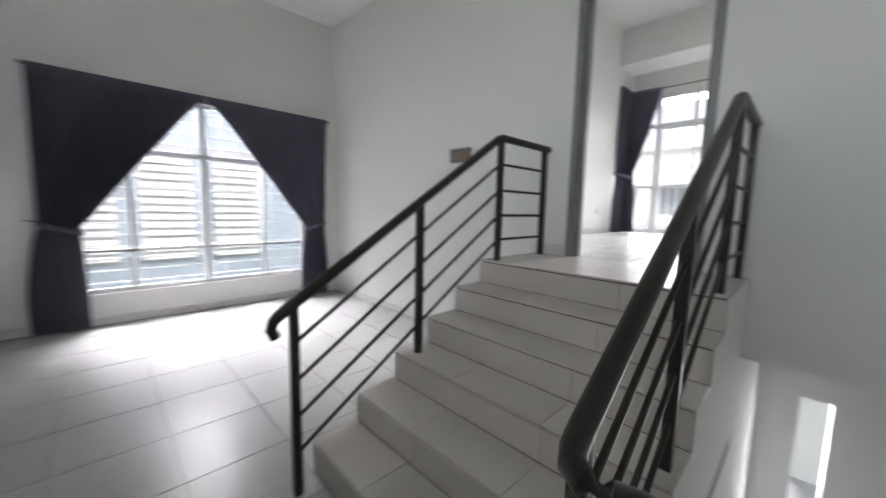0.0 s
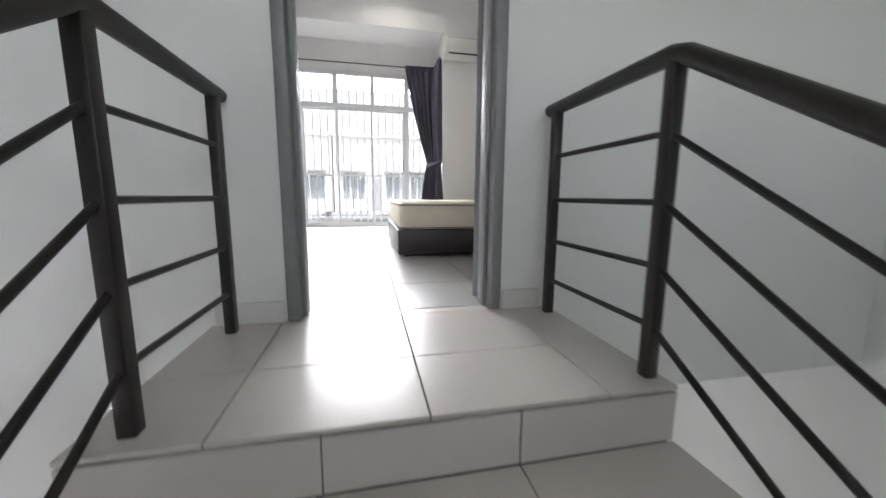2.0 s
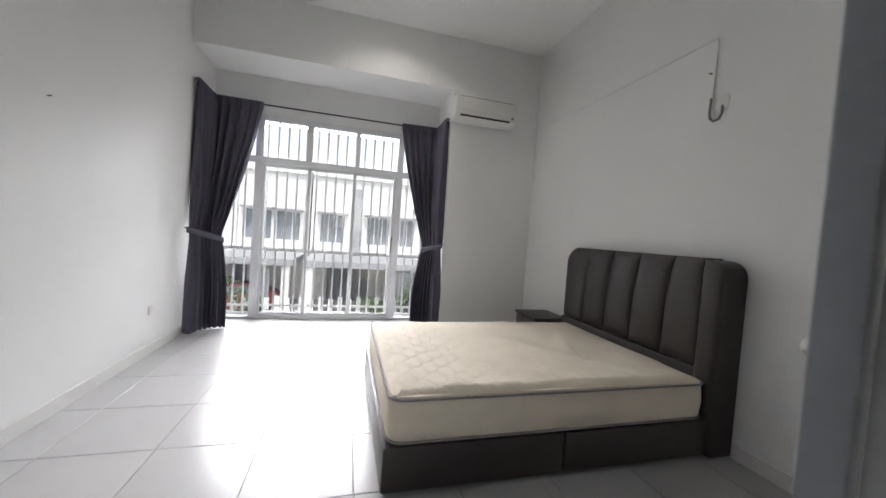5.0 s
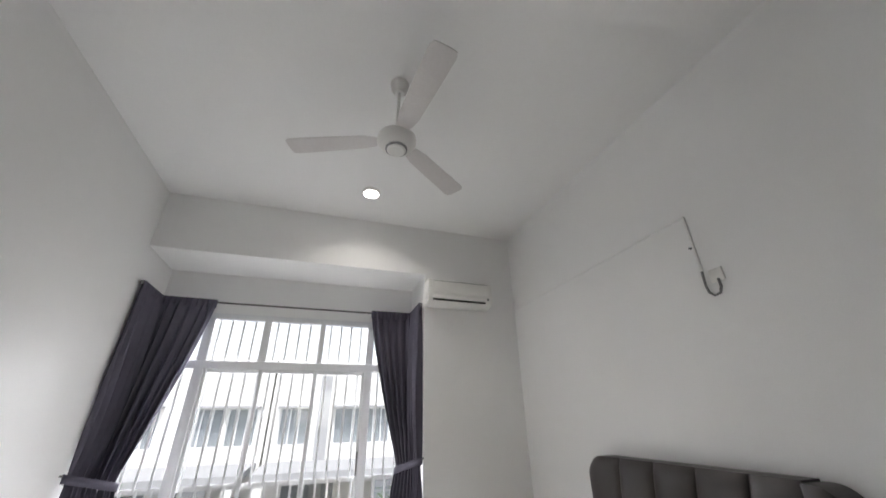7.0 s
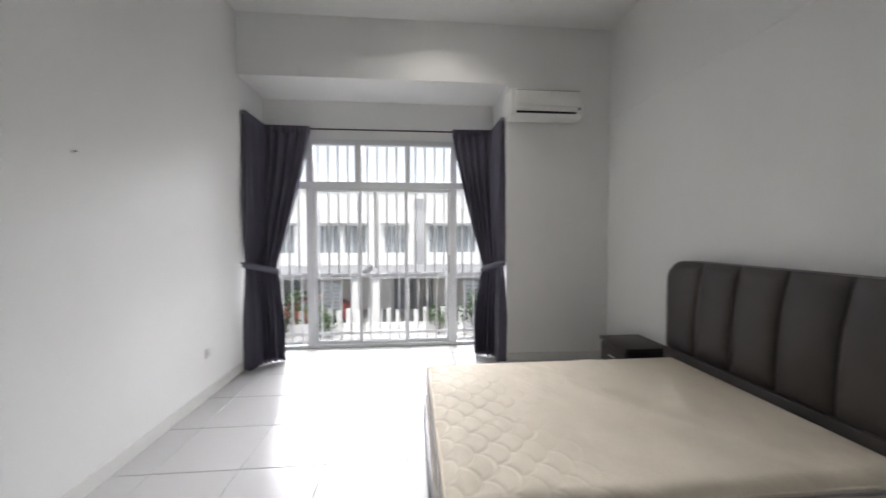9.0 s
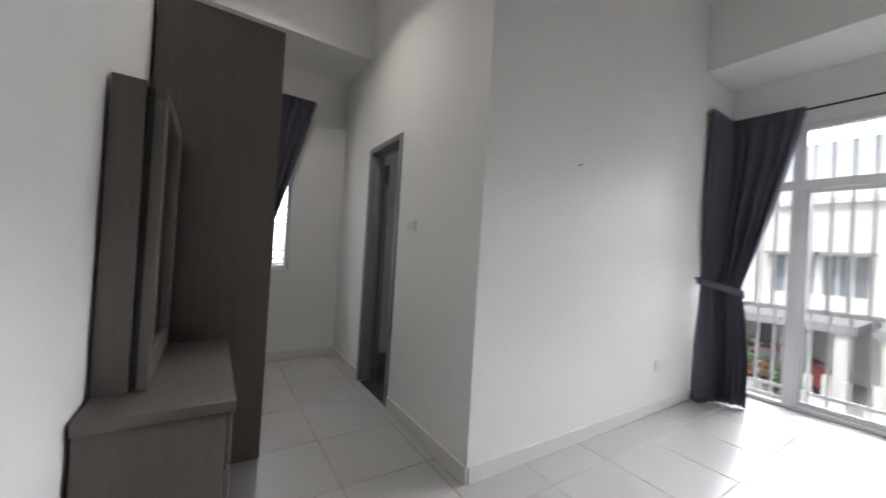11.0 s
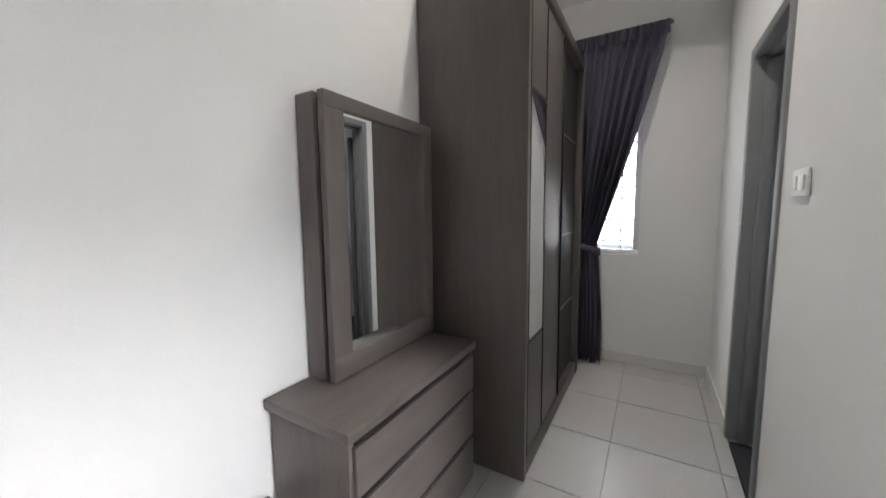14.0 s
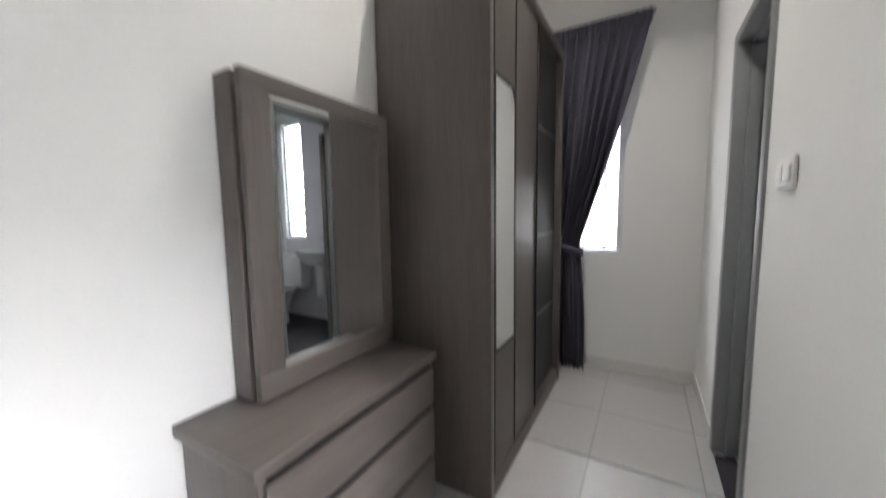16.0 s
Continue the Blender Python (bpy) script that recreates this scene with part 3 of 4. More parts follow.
for z0, z1 in ((-0.6, 0.9), (0.96, 1.53)):
    g = box("pane", GLASS, hw, HX - 0.075, -3.0, z0, HX - 0.07, -0.55, z1)
    g.visible_shadow = False
hg = thing("window_grille", "white horizontal steel bars outside the hall window", "window grille")
for k in range(16):
    z = -0.56 + k * 0.135
    box("crossbar", GRILLE, hg, HX - 0.14, -3.04, z, HX - 0.125, -0.51, z + 0.016, 0.002)
for y in (-2.4, -1.55, -0.95):
    box("upright", GRILLE, hg, HX - 0.124, y, -0.64, HX - 0.112, y + 0.014, 1.57, 0.002)

# ---- passage window ----
pw = thing("window_3", "white framed passage window with grille bars", "window")
pw["kind"] = "structure"
for n, y0, z0, y1, z1 in (("frame_sill", 0.3, 0.905, 1.09, 0.945), ("frame_head", 0.3, 2.31, 1.09, 2.35), ("frame_side", 0.3, 0.945, 0.34, 2.31), ("frame_side", 1.05, 0.945, 1.09, 2.31), ("mullion", 0.69, 0.945, 0.72, 2.31)):
    box(n, ALU, pw, XE - 0.08, y0, z0, XE - 0.03, y1, z1, 0.004)
g = box("pane", GLASS, pw, XE - 0.06, 0.34, 0.945, XE - 0.055, 1.05, 2.31)
g.visible_shadow = False
pg = thing("window_grille", "thin grey steel bars outside the passage window", "window grille")
for k in range(15):
    z = 1.0 + 0.09 * k
    if k % 4 != 3:
        box("crossbar", GREY, pg, XE - 0.13, 0.31, z, XE - 0.12, 1.08, z + 0.013)
for y in (0.55, 0.95):
    box("upright", GREY, pg, XE - 0.12, y, 0.91, XE - 0.11, y + 0.01, 2.34)

# ---- bathroom, seen in the mirror ----
for nm, b in (("wall_bath_lining", [(XE + 0.001, 1.705, -0.04, XE + 0.012, 3.02, 2.6), (XE + 0.001, 3.02, -0.04, XE + 0.012, 3.4, 0.96), (XE + 0.012, 3.486, -0.04, XL - 0.16, 3.498, 2.6)]),):
    structure(nm, b, BTILE, "pale lilac-white glossy bathroom wall tiles", "wall")
bw = thing("window_4", "narrow louvred bathroom window with frosted blades", "window")
bw["kind"] = "structure"
for n, y0, z0, y1, z1 in (("frame_sill", 3.02, 0.97, 3.4, 1.0), ("frame_head", 3.02, 2.37, 3.4, 2.4), ("frame_side", 3.02, 1.0, 3.05, 2.37), ("frame_side", 3.37, 1.0, 3.4, 2.37)):
    box(n, ALU, bw, XE - 0.1, y0, z0, XE - 0.03, y1, z1, 0.003)
for k in range(12):
    bm = bmesh.new()
    bm_box(bm, -0.05, 3.052, -0.003, 0.05, 3.368, 0.003)
    bmesh.ops.transform(bm, matrix=pose(XE - 0.065, 0, 1.06 + 0.112 * k, 0, 40, 0), verts=bm.verts)
    part("louvre_blade", bm, LOUVRE, bw)
basin = thing("wash_basin", "white ceramic wash basin fixed to the bathroom wall", "basin")
bm = bmesh.new()
lathe(bm, [(0.06, 0.0), (0.16, 0.06), (0.215, 0.14), (0.225, 0.165), (0.2, 0.165), (0.17, 0.09), (0.05, 0.05)], (-1.235, 2.62, 0.68), sx=0.9, sy=1.1)
part("bowl", bm, CERAMIC, basin, smooth=True)
bm = bmesh.new()
bm_tube(bm, (-1.3, 2.62, 0.3), (-1.3, 2.62, 0.7), 0.06, 16, 0.075)
part("half_pedestal", bm, CERAMIC, basin, smooth=True)
bm = bmesh.new()
bm_path(bm, [(-1.4, 2.62, 0.84), (-1.4, 2.62, 0.95), (-1.36, 2.62, 0.98), (-1.29, 2.62, 0.965)], 0.011)
part("tap", bm, CHROME, basin, "chrome tap", smooth=True)
wc = thing("toilet", "white ceramic toilet with cistern under the louvred window", "toilet")
box("cistern", CERAMIC, wc, -1.44, 2.93, 0.36, -1.27, 3.33, 0.74, 0.03)
box("cistern_lid", CERAMIC, wc, -1.443, 2.92, 0.741, -1.26, 3.34, 0.775, 0.012)
bm = bmesh.new()
lathe(bm, [(0.12, -0.02), (0.11, 0.1), (0.17, 0.3), (0.2, 0.37)], (-1.06, 3.13, -0.018), sx=1.25, sy=0.9)
part("bowl", bm, CERAMIC, wc, smooth=True)
bm = bmesh.new()
lathe(bm, [(0.2, 0), (0.205, 0.012), (0.2, 0.03), (0.17, 0.035)], (-1.06, 3.13, 0.353), sx=1.25, sy=0.92)
part("seat_lid", bm, PLAST, wc, smooth=True)

# ---- bed ----
bed = thing("bed_base", "dark brown leather divan base with tall padded headboard", "bed")
BX0, BX1, BY0, BY1 = 2.74, 4.6, 1.46, 2.86
for a, b in ((BX0, 3.66), (3.668, BX1)):
    box("divan_half", LEATHER, bed, a, BY0, 0.025, b, BY1, 0.235, 0.012)
    for fx in (a + 0.08, b - 0.08):
        for fy in (BY0 + 0.08, BY1 - 0.08):
            tube("foot", BLACK, bed, (fx, fy, 0), (fx, fy, 0.03), 0.022)
HY0, HY1 = 1.44, 2.97


def pad(y0, y1, z0, z1, x0, x1, puff, round_far=0.0, round_near=0.0, bend0=0.0, bend1=0.0):
    bm = bmesh.new()
    nu, nv = 18, 24
    front = []
    for j in range(nv + 1):
        row = []
        for i in range(nu + 1):
            u, v = i / nu, j / nv
            y, z = y0 + (y1 - y0) * u, z0 + (z1 - z0) * v
            y -= (bend0 * (1 - u) + bend1 * u) * v ** 3
            for rr, edge, sgn in ((round_far, y1, 1), (round_near, y0, -1)):
                if rr and z > z1 - rr and (y - (edge - sgn * rr)) * sgn > 0:
                    zz = z1 - rr
                    dy = (y - (edge - sgn * rr)) * sgn
                    z = zz + (z - zz) * math.sqrt(max(0, 1 - (dy / rr) ** 2 * 0.999))
            d = (1 - abs(2 * u - 1) ** 3) ** 0.55 * min(1, (1 - v) * 11) ** 0.5 * min(1, v * 14 + 0.15) ** 0.5
            cr = 0.0012 * math.sin(31 * z + 17 * y) * math.sin(13 * z)
            row.append(bm.verts.new((x0 - puff * d + cr, y, z)))
        front.append(row)
    back = [[bm.verts.new((x1, v.co.y, v.co.z)) for v in row] for row in front]
    for g2, fl in ((front, False), (back, True)):
        for a, b in zip(g2, g2[1:]):
            for i in range(nu):
                f = (a[i], a[i + 1], b[i + 1], b[i])
                bm.faces.new(f[::-1] if fl else f)
    for i in range(nu):
        bm.faces.new((front[0][i], front[0][i + 1], back[0][i + 1], back[0][i]))
        bm.faces.new((front[-1][i], front[-1][i + 1], back[-1][i + 1], back[-1][i]))
    for j in range(nv):
        bm.faces.new((front[j][0], front[j + 1][0], back[j + 1][0], back[j][0]))
        bm.faces.new((front[j][-1], front[j + 1][-1], back[j + 1][-1], back[j][-1]))
    return bm


box("headboard_lower", LEATHER, bed, 4.605, HY0 + 0.01, 0.02, 4.765, HY1 - 0.01, 0.5, 0.015)
edges = [HY0 + 0.14 + (HY1 - HY0 - 0.14) * k / 5 for k in range(6)]
for k in range(5):
    a, b = edges[k] + 0.0008, edges[k + 1] - 0.0008
    part("headboard_channel", pad(a, b, 0.5, 1.165, 4.645, 4.765, 0.034, 0.16 if k == 4 else 0, 0, 0.06 if k else 0, 0.06 if k < 4 else 0), LEATHER, bed, smooth=True)
part("headboard_wing", pad(HY0, HY0 + 0.138, 0.02, 1.155, 4.62, 4.775, 0.035, 0, 0.10), LEATHER, bed, smooth=True)

mt = thing("mattress", "cream quilted mattress with grey piping on the bed base", "mattress")
MX0, MX1, MY0, MY1, MZ0, MZ1 = 2.76, 4.585, 1.47, 2.83, 0.237, 0.455


def rounded(cx0, cy0, cx1, cy1, r, z, n=6):
    pts = []
    for (cx, cy), a0 in (((cx1 - r, cy1 - r), 0), ((cx0 + r, cy1 - r), 90), ((cx0 + r, cy0 + r), 180), ((cx1 - r, cy0 + r), 270)):
        for k in range(n + 1):
            a = radians(a0 + 90 * k / n)
            pts.append((cx + r * math.cos(a), cy + r * math.sin(a), z))
    return pts


bm = bmesh.new()
prof = [(0.012, 0.0), (0.0, 0.02), (-0.006, 0.11), (0.0, 0.195), (0.012, 0.215)]
rings = [[bm.verts.new(p) for p in rounded(MX0 + i, MY0 + i, MX1 - i, MY1 - i, 0.07, MZ0 + h)] for i, h in prof]
for a, b in zip(rings, rings[1:]):
    for k in range(len(a)):
        bm.faces.new((a[k], a[(k + 1) % len(a)], b[(k + 1) % len(b)], b[k]))
bm.faces.new(rings[0][::-1])
bm.faces.new(rings[-1])
part("side_panel", bm, MATT, mt, smooth=True)


def quilt(x, y):
    """Height of the quilted top: rows of overlapping scallops, with a few creases."""
    s = 0.15
    best = 9.0
    row = math.floor((x - MX0) / (s * 0.5))
    for r in (row - 1, row, row + 1, row + 2):
        off = 0.5 * s if r % 2 else 0.0
        cx = MX0 + r * s * 0.5
        c = math.floor((y - MY0 - off) / s)
        for k in (c, c + 1):
            cy = MY0 + off + k * s + s / 2
            d = math.hypot(x - cx, y - cy)
            if x >= cx - 0.004:
                best = min(best, abs(d - s * 0.5))
    q = -0.003 * math.exp(-(best / 0.008) ** 2) * min(1, max(0.2, (3.7 - x) / 0.6))
    n = noise.noise(Vector((x * 5, y * 5, 1.0))) * 0.008 + noise.noise(Vector((x * 14, y * 11, 4.0))) * 0.003
    dx, dy = x - 3.75, y - 2.05
    crease = 0.012 * math.exp(-((dx * 0.9 + dy * 0.35) / 0.07) ** 2 - (dy / 0.35) ** 2) - 0.012 * math.exp(-((dx * 0.8 + dy * 0.6 - 0.12) / 0.06) ** 2 - (dy / 0.3) ** 2)
    crease += 0.01 * math.exp(-((dx - dy * 0.5 - 0.3) / 0.06) ** 2 - ((dy - 0.1) / 0.3) ** 2)
    e = min(x - MX0, MX1 - x, y - MY0, MY1 - y)
    edge = -0.035 * max(0, 1 - e / 0.09) ** 2
    return q + n + 1.6 * crease + edge


nx, ny = 320, 240
verts, faces = [], []
for j in range(ny + 1):
    for i in range(nx + 1):
        x = MX0 + 0.008 + (MX1 - MX0 - 0.016) * i / nx
        y = MY0 + 0.008 + (MY1 - MY0 - 0.016) * j / ny
        z = MZ0 + 0.236 + quilt(x, y)
        r = 0.07
        ccx = min(max(x, MX0 + r), MX1 - r)
        ccy = min(max(y, MY0 + r), MY1 - r)
        d = math.hypot(x - ccx, y - ccy)
        if d > r - 0.008 and d > 0:
            x, y = ccx + (x - ccx) * (r - 0.008) / d, ccy + (y - ccy) * (r - 0.008) / d
        verts.append((x, y, max(z, MZ0 + 0.2)))
for j in range(ny):
    for i in range(nx):
        a = j * (nx + 1) + i
        faces.append((a, a + 1, a + nx + 2, a + nx + 1))
me = bpy.data.meshes.new("quilted_top")
me.from_pydata(verts, [], faces)
me.materials.append(MATT)
for p in me.polygons:
    p.use_smooth = True
qt = new("quilted_top", me)
qt.parent = mt
for z in (MZ0 + 0.012, MZ0 + 0.205):
    bm = bmesh.new()
    ring = rounded(MX0 - 0.002, MY0 - 0.002, MX1 + 0.002, MY1 + 0.002, 0.072, z)
    bm_path(bm, ring + ring[:1], 0.0065, 8)
    part("piping", bm, PIPE, mt, "grey piped edge", smooth=True)

ns = thing("nightstand", "small dark brown nightstand beside the headboard", "nightstand")
box("carcass", BLACK, ns, 4.42, 3.12, 0.0, 4.785, 3.5, 0.395, 0.003)
box("top", LEATHER, ns, 4.40, 3.1, 0.397, 4.787, 3.52, 0.425, 0.004)
for z0, z1 in ((0.04, 0.2), (0.215, 0.38)):
    d = box("drawer_front", LEATHER, ns, 4.403, 3.13, z0, 4.42, 3.49, z1, 0.003)
    box("handle", CHROME, d, 4.388, 3.27, (z0 + z1) / 2 - 0.006, 4.403, 3.35, (z0 + z1) / 2 + 0.006, 0.003)

# ---- air conditioner ----
ac = thing("air_conditioner", "white wall-mounted split air conditioner", "air conditioner")
bm = bmesh.new()
sec = [(YB - 0.002, 2.55), (YB - 0.12, 2.55), (YB - 0.19, 2.585), (YB - 0.21, 2.64), (YB - 0.205, 2.8), (YB - 0.19, 2.825), (YB - 0.002, 2.83)]
l = [bm.verts.new((3.655, y, z)) for y, z in sec]
r = [bm.verts.new((4.41, y, z)) for y, z in sec]
for i in range(len(sec)):
    j = (i + 1) % len(sec)
    bm.faces.new((l[i], l[j], r[j], r[i]))
bm.faces.new(l[::-1])
bm.faces.new(r)
bmesh.ops.bevel(bm, geom=bm.edges[:], offset=0.006, segments=2, affect="EDGES")
part("body", bm, PLAST, ac, smooth=True)
box("front_panel", PLAST, ac, 3.71, YB - 0.214, 2.665, 4.36, YB - 0.203, 2.80, 0.004)
box("outlet_slot", BLACK, ac, 3.71, YB - 0.20, 2.585, 4.33, YB - 0.17, 2.603, 0.002, "dark air outlet slot")
box("flap", PLAST, ac, 3.705, YB - 0.216, 2.605, 4.335, YB - 0.196, 2.655, 0.004)
box("seam", GREY, ac, 3.71, YB - 0.2105, 2.801, 4.36, YB - 0.2, 2.806)
box("display", GREY, ac, 4.345, YB - 0.213, 2.62, 4.37, YB - 0.2, 2.645, 0.002)

# ---- ceiling fan ----
FX, FY = 2.93, 2.11
fan = thing("ceiling_fan", "white three-bladed ceiling fan on a short rod", "ceiling fan")
bm = bmesh.new()
lathe(bm, [(0.03, -0.09), (0.055, -0.06), (0.065, -0.005), (0.06, 0.0)], (FX, FY, CH), 24)
part("canopy", bm, PLAST, fan, smooth=True)
tube("rod", PLAST, fan, (FX, FY, CH - 0.45), (FX, FY, CH - 0.06), 0.011)
bm = bmesh.new()
lathe(bm, [(0.06, -0.085), (0.095, -0.07), (0.125, -0.03), (0.125, 0.0), (0.09, 0.035), (0.03, 0.05), (0.02, 0.09)], (FX, FY, CH - 0.5), 32)
part("motor", bm, PLAST, fan, smooth=True)
bm = bmesh.new()
lathe(bm, [(0.062, -0.092), (0.07, -0.086), (0.07, -0.08)], (FX, FY, CH - 0.5), 28)
part("hub_ring", bm, GREY, fan, "grey ring", smooth=True)
bm = bmesh.new()
lathe(bm, [(0.05, -0.103), (0.06, -0.093), (0.06, -0.088)], (FX, FY, CH - 0.5), 28)
part("hub_cap", bm, PLAST, fan, smooth=True)
for a in (38, 158, 278):
    bm = bmesh.new()
    pr = [(0.11, 0.028), (0.16, 0.045), (0.22, 0.055), (0.5, 0.062), (0.68, 0.066), (0.705, 0.055), (0.71, 0.03)]
    up = [bm.verts.new((r, w * 1.15, 0.006 - w * 0.1)) for r, w in pr] + [bm.verts.new((r, -w * 1.15, 0.006 + w * 0.1)) for r, w in pr[::-1]]
    f = bm.faces.new(up)
    ex = bmesh.ops.extrude_face_region(bm, geom=[f])
    bmesh.ops.translate(bm, vec=(0, 0, -0.005), verts=[v for v in ex["geom"] if isinstance(v, bmesh.types.BMVert)])
    bmesh.ops.transform(bm, matrix=pose(FX, FY, CH - 0.51, 0, 0, a), verts=bm.verts)
    part("blade", bm, BLADE, fan)


def downlight(x, y, z, power):
    e = thing("downlight", "round white surface downlight, switched on", "ceiling light", "downlights")
    bm = bmesh.new()
    lathe(bm, [(0.078, -0.03), (0.09, -0.028), (0.092, 0.0)], (x, y, z), 32)
    part("rim", bm, PLAST, e, smooth=True)
    bm = bmesh.new()
    lathe(bm, [(0.07, -0.033), (0.074, -0.0305)], (x, y, z), 32)
    part("diffuser", bm, GLOW, e, "lit white diffuser")


downlight(2.92, 3.48, CH, 20)
downlight(-0.05, 0.76, CH, 10)

# ---- small fittings on the bedroom walls ----
tr = thing("cable_trunking", "thin white cable trunking along the bedroom wall", "cable trunking")
box("run", WALL, tr, XR - 0.009, 1.785, 2.595, XR, YB, 2.611, 0.002)
box("drop", PLAST, tr, XR - 0.012, 1.772, 2.2, XR, 1.785, 2.6, 0.002)
oc = thing("cable_outlet", "white outlet plate with a looped grey cable", "outlet")
box("plate", PLAST, oc, XR - 0.012, 1.665, 2.125, XR, 1.745, 2.205, 0.004)
bm = bmesh.new()
bm_path(bm, [(XR - 0.012, 1.778, 2.21), (XR - 0.016, 1.78, 2.12), (XR - 0.02, 1.77, 2.075), (XR - 0.02, 1.745, 2.05), (XR - 0.02, 1.71, 2.055), (XR - 0.018, 1.695, 2.09), (XR - 0.012, 1.7, 2.14)], 0.0075, 8)
part("cable", bm, GREY, oc, smooth=True)


def plate(label, cat, b, b2):
    e = thing("wall_plate", label, cat)
    box("plate", PLAST, e, *b, 0.004)
    for q in b2:
        box("rocker", PLAST, e, *q, 0.002)
    return e


plate("white double light switch on the passage wall", "switch", (0.13, 1.579, 1.305, 0.27, 1.589, 1.39), [(0.145, 1.573, 1.325, 0.195, 1.58, 1.37), (0.205, 1.573, 1.325, 0.255, 1.58, 1.37)])
plate("small white socket low on the bedroom wall", "socket", (XL + 0.0005, 3.44, 0.34, XL + 0.011, 3.53, 0.42), [(XL + 0.01, 3.47, 0.36, XL + 0.014, 3.5, 0.4)])
nail = thing("nail", "small dark nail in the bedroom wall", "nail")
tube("shank", GREY, nail, (XL, 2.35, 1.78), (XL + 0.02, 2.35, 1.785), 0.004)
nail2 = thing("nail", "small dark nail in the bedroom wall", "nail")
tube("shank", GREY, nail2, (XR - 0.02, 1.8, 2.38), (XR, 1.8, 2.38), 0.006)
tg = thing("wall_plaque", "small brown wooden plaque on the hall wall", "wall plaque")
box("board", TAG, tg, 0.83, -0.03, 0.845, 1.1, 0.0, 0.985, 0.004)
box("face", TAG, tg, 0.845, -0.035, 0.86, 1.085, -0.028, 0.97, 0.004)

# ---- wardrobe ----
wd = thing("wardrobe", "tall grey wood-grain wardrobe with sliding mirror doors", "wardrobe")
VX0, VX1, VY0, VY1, VH = -1.1, 0.243, 0.163, 0.715, 2.335
box("side_panel", WOOD, wd, VX1 - 0.035, VY0, 0, VX1, VY1, VH, 0.002)
box("side_panel", WOOD, wd, VX0, VY0, 0, VX0 + 0.035, VY1, VH, 0.002)
box("top_panel", WOODH, wd, VX0 + 0.035, VY0, VH - 0.06, VX1 - 0.035, VY1, VH, 0.002)
box("plinth", WOODH, wd, VX0 + 0.035, VY0, 0, VX1 - 0.035, VY1 - 0.005, 0.085, 0.002)
box("back_panel", WOOD, wd, VX0 + 0.035, VY0, 0.085, VX1 - 0.035, VY0 + 0.012, VH - 0.06)
# solid black block: the shade inside the wardrobe put in as colour
box("interior_shade", BLACK, wd, VX0 + 0.036, VY0 + 0.013, 0.086, VX1 - 0.036, VY1 - 0.075, VH - 0.061)
# near sliding door, pushed to the passage side
d1 = box("sliding_door", WOOD, wd, -0.47, VY1 - 0.036, 0.095, VX1 - 0.045, VY1 - 0.012, VH - 0.075, 0.002)
box("mirror_panel", MIRROR, d1, -0.07, VY1 - 0.0115, 0.66, 0.165, VY1 - 0.0085, 1.80)
for n, b in (("trim", (-0.085, 0.645, -0.07, 1.815)), ("trim", (0.165, 0.645, 0.18, 1.815)), ("trim", (-0.07, 0.645, 0.165, 0.66)), ("trim", (-0.07, 1.80, 0.165, 1.815)), ("trim", (-0.093, 0.1, -0.085, 2.25))):
    box(n, BLACK, d1, b[0], VY1 - 0.0118, b[1], b[2], VY1 - 0.007, b[3])
box("edge_handle", BLACK, d1, 0.183, VY1 - 0.012, 0.1, 0.195, VY1 - 0.002, 2.255, 0.002)
box("edge_handle", BLACK, d1, -0.466, VY1 - 0.012, 0.1, -0.45, VY1 - 0.002, 2.255, 0.002)
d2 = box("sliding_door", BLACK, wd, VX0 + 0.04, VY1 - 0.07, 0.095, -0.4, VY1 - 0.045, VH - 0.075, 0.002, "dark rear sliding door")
for z in (0.6, 1.1, 1.75):
    box("trim", GREY, d2, VX0 + 0.05, VY1 - 0.045, z, -0.48, VY1 - 0.041, z + 0.012)
box("edge_handle", CHROME, d2, -0.5, VY1 - 0.045, 1.02, -0.488, VY1 - 0.035, 1.2, 0.002)

# ---- dressing chest with mirror ----
ch = thing("dressing_chest", "grey wood-grain chest of three drawers with tall framed mirror", "dresser")
CX0, CX1, CY0, CY1, CZ = 0.362, 1.12, 0.163, 0.505, 0.66
box("carcass", WOOD, ch, CX0 + 0.005, CY0, 0.02, CX1, CY1, CZ, 0.002)
box("top", WOODH, ch, CX0, CY0 - 0.001, CZ + 0.001, CX1 + 0.02, CY1 + 0.022, 0.695, 0.003)
for z0, z1 in ((0.485, 0.635), (0.27, 0.46), (0.06, 0.245)):
    box("drawer_front", WOODH, ch, CX0 + 0.02, CY1 + 0.001, z0, CX1 - 0.012, CY1 + 0.017, z1, 0.002)
    # black strip paints the shade of the gap over each drawer
    box("finger_groove_shade", BLACK, ch, CX0 + 0.03, CY1, z1 + 0.001, CX1 - 0.02, CY1 + 0.006, z1 + 0.022)
for fx in (CX0 + 0.03, CX1 - 0.04):
    box("foot", BLACK, ch, fx, CY1 - 0.05, 0, fx + 0.02, CY1 - 0.02, 0.021)
    box("foot", BLACK, ch, fx, CY0 + 0.02, 0, fx + 0.02, CY0 + 0.05, 0.021)
mx0, mx1, mz0, mz1 = 0.345, 0.965, 0.697, 1.655
box("mirror_box", WOOD, ch, mx0 + 0.01, CY0, mz0, mx1, 0.245, mz1, 0.002)
# black filling stands for the shade between mirror box and frame
box("shadow_gap", BLACK, ch, mx0 + 0.02, 0.246, mz0 + 0.001, mx1 - 0.015, 0.265, mz1 - 0.018)
fr = thing("mirror_frame", "", "")
fr.parent = ch
w = 0.085
